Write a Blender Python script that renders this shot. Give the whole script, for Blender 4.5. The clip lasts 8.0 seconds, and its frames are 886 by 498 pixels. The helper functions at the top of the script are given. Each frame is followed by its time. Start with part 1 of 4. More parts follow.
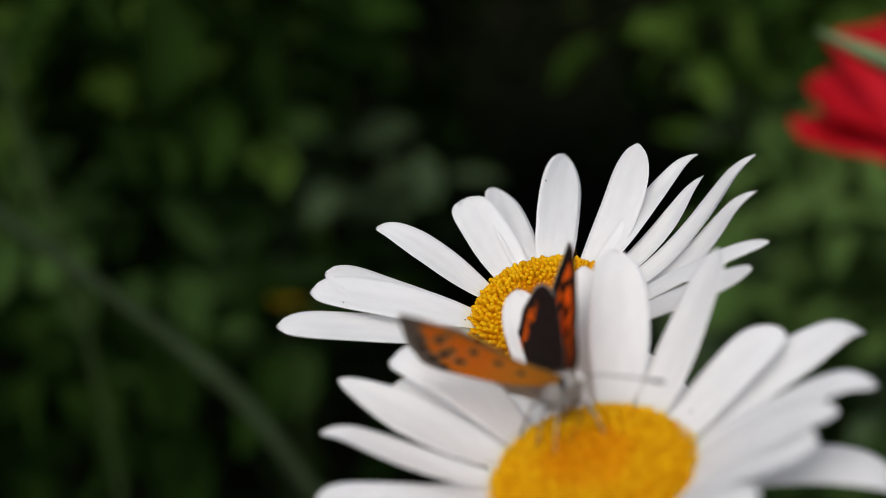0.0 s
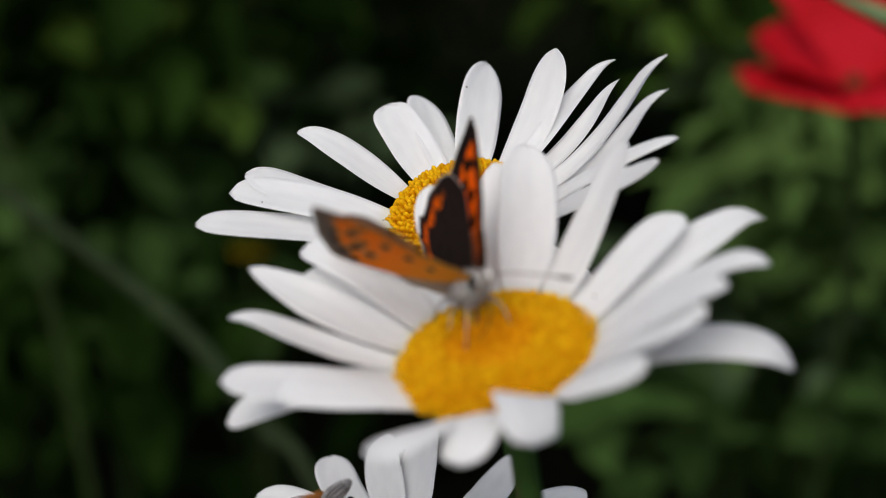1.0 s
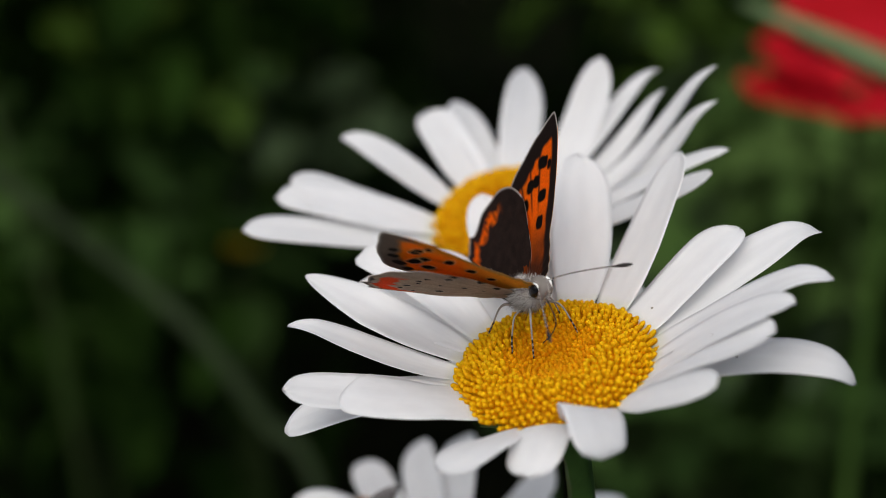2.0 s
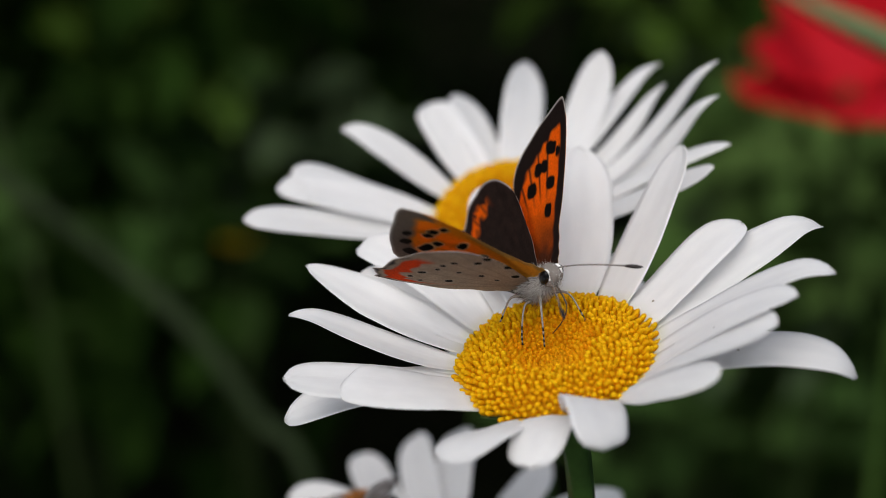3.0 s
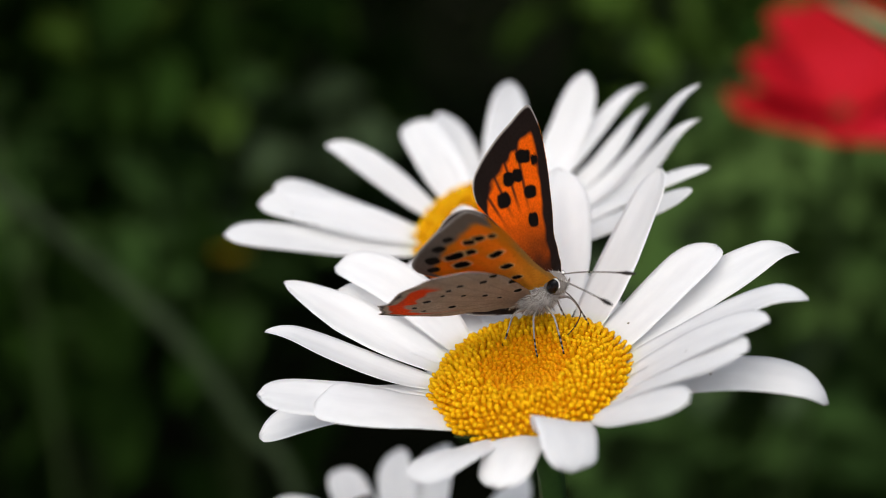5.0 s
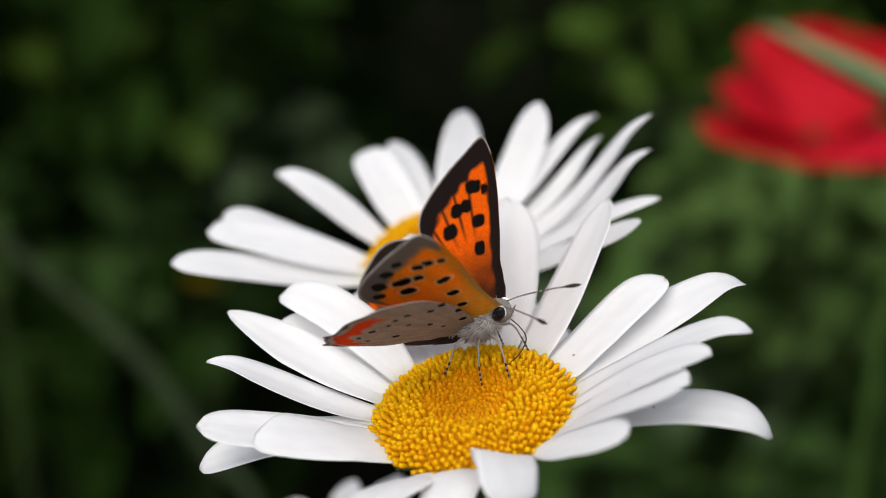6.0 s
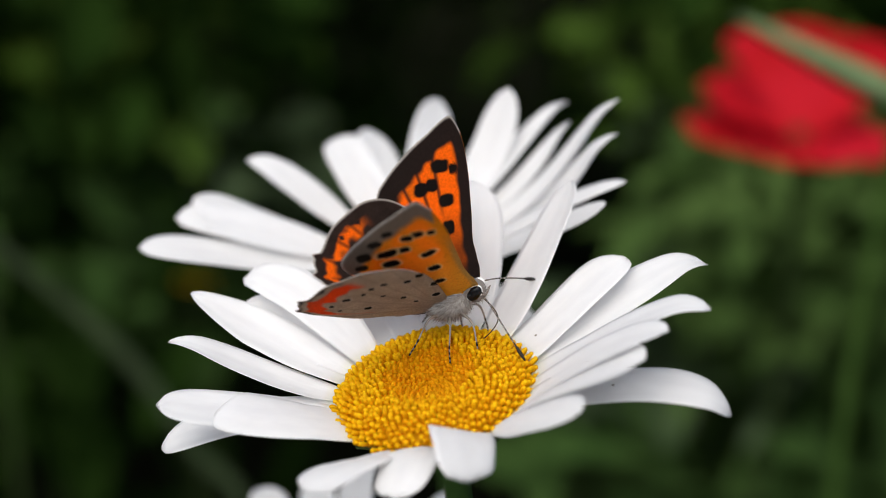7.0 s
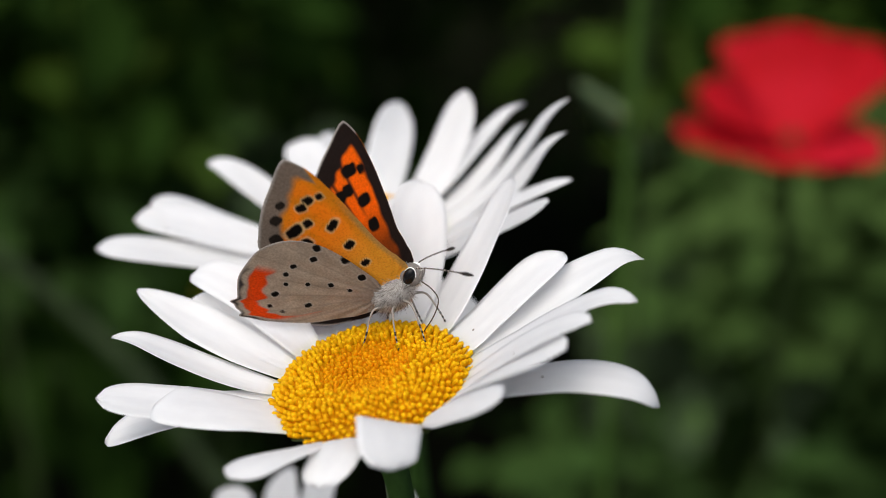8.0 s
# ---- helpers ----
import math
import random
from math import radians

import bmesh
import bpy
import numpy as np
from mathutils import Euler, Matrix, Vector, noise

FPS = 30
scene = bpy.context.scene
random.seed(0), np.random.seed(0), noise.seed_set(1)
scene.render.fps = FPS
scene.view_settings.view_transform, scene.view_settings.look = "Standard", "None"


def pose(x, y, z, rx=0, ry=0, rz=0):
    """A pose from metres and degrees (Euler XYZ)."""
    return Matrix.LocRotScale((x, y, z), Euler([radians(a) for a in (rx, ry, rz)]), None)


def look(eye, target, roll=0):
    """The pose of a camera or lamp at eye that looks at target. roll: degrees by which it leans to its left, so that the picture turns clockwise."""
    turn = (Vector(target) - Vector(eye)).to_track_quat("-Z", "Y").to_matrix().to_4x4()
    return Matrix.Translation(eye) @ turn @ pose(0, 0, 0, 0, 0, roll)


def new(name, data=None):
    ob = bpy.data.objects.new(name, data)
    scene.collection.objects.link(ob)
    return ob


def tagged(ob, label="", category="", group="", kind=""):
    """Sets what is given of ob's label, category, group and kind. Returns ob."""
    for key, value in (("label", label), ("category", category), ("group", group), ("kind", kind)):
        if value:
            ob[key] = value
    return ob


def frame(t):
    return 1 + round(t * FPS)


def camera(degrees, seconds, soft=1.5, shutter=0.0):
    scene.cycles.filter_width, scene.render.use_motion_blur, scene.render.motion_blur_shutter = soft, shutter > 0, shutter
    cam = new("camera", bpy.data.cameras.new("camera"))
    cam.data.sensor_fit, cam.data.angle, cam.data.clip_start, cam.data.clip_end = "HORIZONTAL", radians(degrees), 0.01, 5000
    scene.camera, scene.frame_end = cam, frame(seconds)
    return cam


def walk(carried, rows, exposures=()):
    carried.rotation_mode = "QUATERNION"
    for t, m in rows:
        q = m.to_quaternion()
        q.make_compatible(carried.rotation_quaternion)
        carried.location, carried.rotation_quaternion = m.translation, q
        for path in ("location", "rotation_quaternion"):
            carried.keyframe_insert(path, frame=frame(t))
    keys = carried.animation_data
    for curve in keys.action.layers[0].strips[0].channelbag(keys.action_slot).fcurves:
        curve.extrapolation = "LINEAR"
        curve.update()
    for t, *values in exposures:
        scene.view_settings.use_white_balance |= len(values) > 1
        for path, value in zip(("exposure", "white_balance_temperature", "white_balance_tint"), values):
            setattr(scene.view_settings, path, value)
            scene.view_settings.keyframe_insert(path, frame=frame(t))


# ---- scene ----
cam = camera(30.0, 8.0, soft=0.6)
PATH = [
    (0.0, pose(-0.00723, -0.12124, 0.57462, 66.06, 2.17, 1.25)),
    (0.5, pose(-0.00593, -0.12397, 0.56902, 66.07, 1.94, 1.07)),
    (1.0, pose(-0.00076, -0.12632, 0.56809, 65.22, 1.90, 0.66)),
    (1.5, pose(-0.00286, -0.12767, 0.56933, 64.86, 1.99, 0.59)),
    (2.0, pose(-0.00869, -0.12598, 0.56993, 64.90, 0.86, -0.03)),
    (3.5, pose(-0.00981, -0.12647, 0.56834, 65.00, 0.00, 0.00)),
    (4.0, pose(-0.00967, -0.12659, 0.56792, 65.13, -0.31, 0.09)),
    (5.5, pose(-0.00597, -0.12657, 0.57078, 65.69, -0.85, 0.24)),
    (6.0, pose(-0.00407, -0.12527, 0.56988, 66.24, -1.14, -0.05)),
    (6.5, pose(-0.00187, -0.12548, 0.56956, 66.28, -1.14, 0.02)),
    (7.0, pose(-0.00022, -0.12660, 0.56740, 66.68, -1.03, 0.09)),
    (7.5, pose(0.00224, -0.12671, 0.56801, 66.73, -0.86, 0.45)),
    (8.0, pose(0.00978, -0.12920, 0.56622, 67.39, -0.10, 1.55)),
]
EXPOSURES = [(0.0, -0.02), (1.0, -0.03), (3.5, 0.0), (3.7, 0.10), (4.0, 0.24), (5.4, 0.31), (8.0, 0.31)]
walk(cam, PATH, EXPOSURES)

# the focus is pulled from the rear daisy to the butterfly: an empty marks where the lens is focused
focus = new("focus_mark")
tagged(focus, kind="structure")
cam.data.dof.use_dof = True
cam.data.dof.focus_object = focus
cam.data.dof.aperture_fstop = 15.0
cam.data.dof.aperture_blades = 0
FOCUS = [(0.0, 0.038), (1.1, 0.038), (1.5, 0.014), (2.0, 0.003), (3.5, 0.003), (8.0, 0.003)]

# ---- light: bright overcast sky ----
world = bpy.data.worlds.new("sky")
scene.world = world
world.use_nodes = True
wn = world.node_tree
sky = wn.nodes.new("ShaderNodeTexSky")
sky.sky_type = "NISHITA"
sky.sun_disc = False
sky.sun_elevation = radians(60)
sky.sun_rotation = radians(205)
sky.dust_density = 4.0
wn.links.new(sky.outputs[0], wn.nodes["Background"].inputs[0])
wn.nodes["Background"].inputs[1].default_value = 0.092
sun = new("sun", bpy.data.lights.new("sun", "SUN"))
sun.data.energy = 2.65
sun.data.angle = radians(85)
sun.data.color = (1.0, 0.985, 0.93)
sun.matrix_world = look((-0.2, -0.42, 1.3), (0, 0, 0.5))

MM = 0.001


# ---- materials ----
def material(name, rough=0.6, spec=0.2):
    m = bpy.data.materials.new(name)
    m.use_nodes = True
    b = m.node_tree.nodes["Principled BSDF"]
    b.inputs["Roughness"].default_value = rough
    b.inputs["Specular IOR Level"].default_value = spec
    return m, m.node_tree, b


def noise_ramp(nt, coord, scale, stops, detail=4.0):
    n = nt.nodes.new("ShaderNodeTexNoise")
    n.inputs["Scale"].default_value = scale
    n.inputs["Detail"].default_value = detail
    nt.links.new(coord, n.inputs["Vector"])
    r = nt.nodes.new("ShaderNodeValToRGB")
    r.color_ramp.elements[0].position, r.color_ramp.elements[0].color = stops[0][0], (*stops[0][1], 1)
    r.color_ramp.elements[1].position, r.color_ramp.elements[1].color = stops[-1][0], (*stops[-1][1], 1)
    for p, c in stops[1:-1]:
        e = r.color_ramp.elements.new(p)
        e.color = (*c, 1)
    nt.links.new(n.outputs["Fac"], r.inputs["Fac"])
    return n, r


def bump_from(nt, b, height, strength, distance):
    bump = nt.nodes.new("ShaderNodeBump")
    bump.inputs["Strength"].default_value = strength
    bump.inputs["Distance"].default_value = distance
    nt.links.new(height, bump.inputs["Height"])
    nt.links.new(bump.outputs[0], b.inputs["Normal"])
    return bump


def translucent(nt, b, colour_socket, colour, amount):
    t = nt.nodes.new("ShaderNodeBsdfTranslucent")
    if colour_socket is None:
        t.inputs[0].default_value = (*colour, 1)
    else:
        nt.links.new(colour_socket, t.inputs[0])
    mix = nt.nodes.new("ShaderNodeMixShader")
    mix.inputs[0].default_value = amount
    nt.links.new(b.outputs[0], mix.inputs[1])
    nt.links.new(t.outputs[0], mix.inputs[2])
    nt.links.new(mix.outputs[0], nt.nodes["Material Output"].inputs[0])


def petal_material():
    m, nt, b = material("white_petal", 0.55)
    uv = nt.nodes.new("ShaderNodeUVMap")
    uv.uv_map = "UVMap"
    mp = nt.nodes.new("ShaderNodeMapping")
    mp.inputs["Scale"].default_value = (34, 1.6, 1)
    nt.links.new(uv.outputs[0], mp.inputs[0])
    n = nt.nodes.new("ShaderNodeTexNoise")
    n.inputs["Scale"].default_value = 1.0
    n.inputs["Detail"].default_value = 3
    nt.links.new(mp.outputs[0], n.inputs["Vector"])
    _, r = noise_ramp(nt, uv.outputs[0], 5.0, [(0.3, (0.86, 0.86, 0.87)), (0.7, (0.91, 0.91, 0.915))])
    # a faint yellow-green tint at the claw of the petal
    sep = nt.nodes.new("ShaderNodeSeparateXYZ")
    nt.links.new(uv.outputs[0], sep.inputs[0])
    claw = nt.nodes.new("ShaderNodeMapRange")
    claw.inputs[1].default_value, claw.inputs[2].default_value = 0.16, 0.0
    claw.inputs[3].default_value, claw.inputs[4].default_value = 0.0, 0.55
    nt.links.new(sep.outputs[1], claw.inputs[0])
    mix = nt.nodes.new("ShaderNodeMix")
    mix.data_type = "RGBA"
    nt.links.new(claw.outputs[0], mix.inputs[0])
    nt.links.new(r.outputs[0], mix.inputs[6])
    mix.inputs[7].default_value = (0.62, 0.66, 0.30, 1)
    # sparse dark specks of dust and pollen
    tc = nt.nodes.new("ShaderNodeTexCoord")
    cells = nt.nodes.new("ShaderNodeTexVoronoi")
    cells.inputs["Scale"].default_value = 210.0
    nt.links.new(tc.outputs["Object"], cells.inputs["Vector"])
    near = nt.nodes.new("ShaderNodeMath")
    near.operation = "LESS_THAN"
    near.inputs[1].default_value = 0.024
    nt.links.new(cells.outputs["Distance"], near.inputs[0])
    speck = nt.nodes.new("ShaderNodeMix")
    speck.data_type = "RGBA"
    nt.links.new(near.outputs[0], speck.inputs[0])
    nt.links.new(mix.outputs[2], speck.inputs[6])
    speck.inputs[7].default_value = (0.16, 0.12, 0.07, 1)
    nt.links.new(speck.outputs[2], b.inputs["Base Color"])
    bump_from(nt, b, n.outputs["Fac"], 0.22, 0.00015)
    translucent(nt, b, speck.outputs[2], None, 0.48)
    return m


def floret_material(name, dark, light):
    m, nt, b = material(name, 0.6, 0.1)
    info = nt.nodes.new("ShaderNodeObjectInfo")
    geo = nt.nodes.new("ShaderNodeNewGeometry")
    add = nt.nodes.new("ShaderNodeMath")
    add.operation = "ADD"
    nt.links.new(info.outputs["Random"], add.inputs[0])
    nt.links.new(geo.outputs["Random Per Island"], add.inputs[1])
    half = nt.nodes.new("ShaderNodeMath")
    half.operation = "FRACT"
    nt.links.new(add.outputs[0], half.inputs[0])
    r = nt.nodes.new("ShaderNodeValToRGB")
    r.color_ramp.elements[0].color = (*dark, 1)
    r.color_ramp.elements[1].color = (*light, 1)
    nt.links.new(half.outputs[0], r.inputs[0])
    nt.links.new(r.outputs[0], b.inputs["Base Color"])
    translucent(nt, b, r.outputs[0], None, 0.5)
    return m


def green_material(name, dark, light, scale, rough=0.55, trans=0.15, bump=0.3, spec=0.2):
    m, nt, b = material(name, rough, spec)
    tc = nt.nodes.new("ShaderNodeTexCoord")
    n, r = noise_ramp(nt, tc.outputs["Object"], scale, [(0.3, dark), (0.7, light)])
    geo = nt.nodes.new("ShaderNodeNewGeometry")
    hsv = nt.nodes.new("ShaderNodeHueSaturation")
    val = nt.nodes.new("ShaderNodeMapRange")
    val.inputs[3].default_value, val.inputs[4].default_value = 0.88, 1.12
    nt.links.new(geo.outputs["Random Per Island"], val.inputs[0])
    nt.links.new(val.outputs[0], hsv.inputs["Value"])
    nt.links.new(r.outputs[0], hsv.inputs["Color"])
    nt.links.new(hsv.outputs[0], b.inputs["Base Color"])
    bump_from(nt, b, n.outputs["Fac"], bump, 0.0004)
    if trans:
        translucent(nt, b, hsv.outputs[0], None, trans)
    return m


def plain_material(name, colour, rough=0.5, scale=900.0, spread=0.25, bump=0.3):
    m, nt, b = material(name, rough)
    tc = nt.nodes.new("ShaderNodeTexCoord")
    lo = tuple(c * (1 - spread) for c in colour)
    hi = tuple(min(1, c * (1 + spread)) for c in colour)
    n, r = noise_ramp(nt, tc.outputs["Object"], scale, [(0.3, lo), (0.7, hi)])
    nt.links.new(r.outputs[0], b.inputs["Base Color"])
    bump_from(nt, b, n.outputs["Fac"], bump, 0.00005)
    return m


def wing_material():
    m, nt, b = material("wing_scales", 0.7, 0.06)
    att = nt.nodes.new("ShaderNodeVertexColor")
    att.layer_name = "scales"
    tc = nt.nodes.new("ShaderNodeTexCoord")
    n, r = noise_ramp(nt, tc.outputs["Object"], 5000.0, [(0.25, (0.82, 0.82, 0.82)), (0.75, (1.18, 1.18, 1.18))], 2.0)
    mul = nt.nodes.new("ShaderNodeMix")
    mul.data_type, mul.blend_type = "RGBA", "MULTIPLY"
    mul.inputs[0].default_value = 1.0
    nt.links.new(att.outputs[0], mul.inputs[6])
    nt.links.new(r.outputs[0], mul.inputs[7])
    nt.links.new(mul.outputs[2], b.inputs["Base Color"])
    bump_from(nt, b, n.outputs["Fac"], 0.4, 0.00004)
    translucent(nt, b, mul.outputs[2], None, 0.48)
    return m


def poppy_material():
    m, nt, b = material("poppy_petal", 0.6, 0.08)
    tc = nt.nodes.new("ShaderNodeTexCoord")
    n, r = noise_ramp(nt, tc.outputs["Object"], 60.0, [(0.3, (0.46, 0.005, 0.009)), (0.7, (0.58, 0.012, 0.030))])
    nt.links.new(r.outputs[0], b.inputs["Base Color"])
    bump_from(nt, b, n.outputs["Fac"], 0.3, 0.001)
    translucent(nt, b, r.outputs[0], None, 0.35)
    return m


PETAL = petal_material()
FLORET = floret_material("yellow_floret", (0.84, 0.46, 0.003), (0.96, 0.64, 0.008))
BUD = floret_material("orange_bud", (0.78, 0.34, 0.002), (0.90, 0.48, 0.004))
STEM = green_material("daisy_stem", (0.030, 0.070, 0.014), (0.055, 0.120, 0.024), 300.0)
BRACT = green_material("bract", (0.06, 0.09, 0.02), (0.13, 0.16, 0.05), 500.0)
# far darker than real leaves: the thicket's deep shade is put into this colour
LEAF = green_material("shaded_leaf", (0.004, 0.011, 0.002), (0.023, 0.052, 0.008), 40.0, 0.9, 0.1, 0.4, 0.01)
# lighter weed greens: where the thicket looks lit is set by these colours
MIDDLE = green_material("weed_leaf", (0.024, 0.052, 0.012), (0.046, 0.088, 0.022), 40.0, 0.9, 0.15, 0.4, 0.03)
BRIGHT = green_material("lit_leaf", (0.044, 0.086, 0.019), (0.070, 0.120, 0.031), 40.0, 0.8, 0.2, 0.4, 0.05)
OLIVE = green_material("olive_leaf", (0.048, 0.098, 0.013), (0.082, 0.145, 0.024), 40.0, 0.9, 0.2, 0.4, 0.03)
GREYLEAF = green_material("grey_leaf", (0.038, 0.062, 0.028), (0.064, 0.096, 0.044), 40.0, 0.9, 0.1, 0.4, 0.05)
GRASS = green_material("pale_grass", (0.15, 0.22, 0.10), (0.22, 0.31, 0.15), 120.0, 0.5, 0.2)
# both stalk greens are darkened so that background stems look shaded
STALK = green_material("shaded_stalk", (0.016, 0.028, 0.008), (0.028, 0.046, 0.013), 90.0, 0.8, 0.1, 0.3, 0.05)
SHADE_STALK = green_material("grey_stalk", (0.018, 0.028, 0.012), (0.031, 0.045, 0.021), 90.0, 0.8, 0.1, 0.3, 0.05)
BUTTER = floret_material("buttercup_yellow", (0.55, 0.40, 0.01), (0.75, 0.56, 0.02))
REED = green_material("grass_stalk", (0.034, 0.072, 0.014), (0.055, 0.105, 0.021), 90.0, 0.7, 0.1, 0.3, 0.05)
WING = wing_material()
POPPY = poppy_material()
FUR = plain_material("grey_fur", (0.60, 0.575, 0.545), 0.9)
DARK_FUR = plain_material("dark_fur", (0.17, 0.15, 0.135), 0.9)
ABDOMEN = plain_material("abdomen_brown", (0.045, 0.033, 0.027), 0.8)
EYE = plain_material("eye_black", (0.006, 0.006, 0.007), 0.25, 3000.0, 0.2, 0.05)
PALE = plain_material("pale_scale", (0.78, 0.77, 0.75), 0.9)
BLACK = plain_material("antenna_black", (0.02, 0.016, 0.014), 0.5)
LEGMAT = plain_material("leg_grey", (0.27, 0.24, 0.21), 0.7)
BROWN = plain_material("proboscis_brown", (0.06, 0.035, 0.02), 0.4)
FLYWING = plain_material("bee_wing", (0.24, 0.23, 0.235), 0.3, 700.0, 0.5)
FLYFUR = plain_material("bee_brown", (0.30, 0.11, 0.02), 0.85)


def soil_material():
    m, nt, b = material("shade_dark_soil", 1.0, 0.0)
    tc = nt.nodes.new("ShaderNodeTexCoord")
    # soil colour taken down to near black to stand for shade under the plants
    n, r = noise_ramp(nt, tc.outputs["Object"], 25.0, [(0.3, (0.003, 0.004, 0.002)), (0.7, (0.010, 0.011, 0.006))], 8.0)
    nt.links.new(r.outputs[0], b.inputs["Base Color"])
    bump_from(nt, b, n.outputs["Fac"], 0.8, 0.02)
    return m


SOIL = soil_material()


# ---- mesh helpers, in millimetres ----
def mesh_of(name, verts, faces, mats, smooth=True, uvs=None, slots=None, colours=None):
    me = bpy.data.meshes.new(name)
    me.from_pydata([tuple(float(c) * MM for c in v) for v in verts], [], faces)
    for m in mats if isinstance(mats, (list, tuple)) else [mats]:
        me.materials.append(m)
    if smooth:
        me.polygons.foreach_set("use_smooth", [True] * len(me.polygons))
    if slots is not None:
        me.polygons.foreach_set("material_index", slots)
    if uvs is not None:
        layer = me.uv_layers.new(name="UVMap")
        for loop in me.loops:
            layer.data[loop.index].uv = uvs[loop.vertex_index]
    if colours is not None:
        layer = me.color_attributes.new("scales", "FLOAT_COLOR", "POINT")
        layer.data.foreach_set("color", np.asarray(colours, float).ravel())
    me.update()
    return me


def part(name, me, parent, label=""):
    ob = new(name, me)
    ob.parent = parent
    return tagged(ob, label)


def tube_data(points, radii, sides=8, squash=1.0):
    """Rings along a line of points."""
    pts = [Vector(p) for p in points]
    verts, faces = [], []
    up = Vector((0.13, 0.31, 0.94))
    for i, p in enumerate(pts):
        d = (pts[min(i + 1, len(pts) - 1)] - pts[max(i - 1, 0)]).normalized()
        a = d.cross(up)
        if a.length < 1e-3:
            a = d.cross(Vector((1, 0, 0)))
        a.normalize()
        b = d.cross(a)
        for k in range(sides):
            th = 2 * math.pi * k / sides
            verts.append(p + radii[i] * (math.cos(th) * a + squash * math.sin(th) * b))
    n = len(pts)
    for i in range(n - 1):
        for k in range(sides):
            k2 = (k + 1) % sides
            faces.append((i * sides + k, i * sides + k2, (i + 1) * sides + k2, (i + 1) * sides + k))
    faces.append(tuple(range(sides))[::-1])
    faces.append(tuple((n - 1) * sides + k for k in range(sides)))
    return verts, faces


def smooth_line(points, n):
    """A Catmull-Rom line through a few points."""
    p = [Vector(q) for q in points]
    p = [2 * p[0] - p[1], *p, 2 * p[-1] - p[-2]]
    out = []
    m = len(p) - 3
    for i in range(n + 1):
        s = i / n * m
        k = min(int(s), m - 1)
        u = s - k
        a, b, c, d = p[k:k + 4]
        out.append(0.5 * (2 * b + (c - a) * u + (2 * a - 5 * b + 4 * c - d) * u * u + (3 * b - a - 3 * c + d) * u ** 3))
    return out


def ellipsoid_data(centre, radii, rings=12, sides=16, turn=None):
    verts, faces = [], []
    for i in range(rings + 1):
        th = math.pi * i / rings
        for k in range(sides):
            ph = 2 * math.pi * k / sides
            v = Vector((radii[0] * math.cos(th), radii[1] * math.sin(th) * math.cos(ph), radii[2] * math.sin(th) * math.sin(ph)))
            if turn is not None:
                v = turn @ v
            verts.append(Vector(centre) + v)
    for i in range(rings):
        for k in range(sides):
            k2 = (k + 1) % sides
            faces.append((i * sides + k, (i + 1) * sides + k, (i + 1) * sides + k2, i * sides + k2))
    return verts, faces


def joined(*datas):
    verts, faces = [], []
    for v, f in datas:
        o = len(verts)
        verts += list(v)
        faces += [tuple(i + o for i in q) for q in f]
    return verts, faces


# ---- ground ----
def ground():
    n = 60
    verts, faces = [], []
    for j in range(n + 1):
        for i in range(n + 1):
            x = (i / n * 2 - 1)
            y = (j / n * 2 - 1)
            x, y = math.copysign(abs(x) ** 3.5, x) * 400, math.copysign(abs(y) ** 3.5, y) * 400
            z = 0.015 * noise.noise(Vector((x * 4, y * 4, 0))) if abs(x) < 6 and abs(y) < 6 else 0
            verts.append((x * 1000, y * 1000, z * 1000))
    for j in range(n):
        for i in range(n):
            a = j * (n + 1) + i
            faces.append((a, a + 1, a + n + 2, a + n + 1))
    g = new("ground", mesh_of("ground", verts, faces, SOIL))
    tagged(g, "meadow soil under plants, its colour darkened for shade", "ground", kind="structure")


ground()


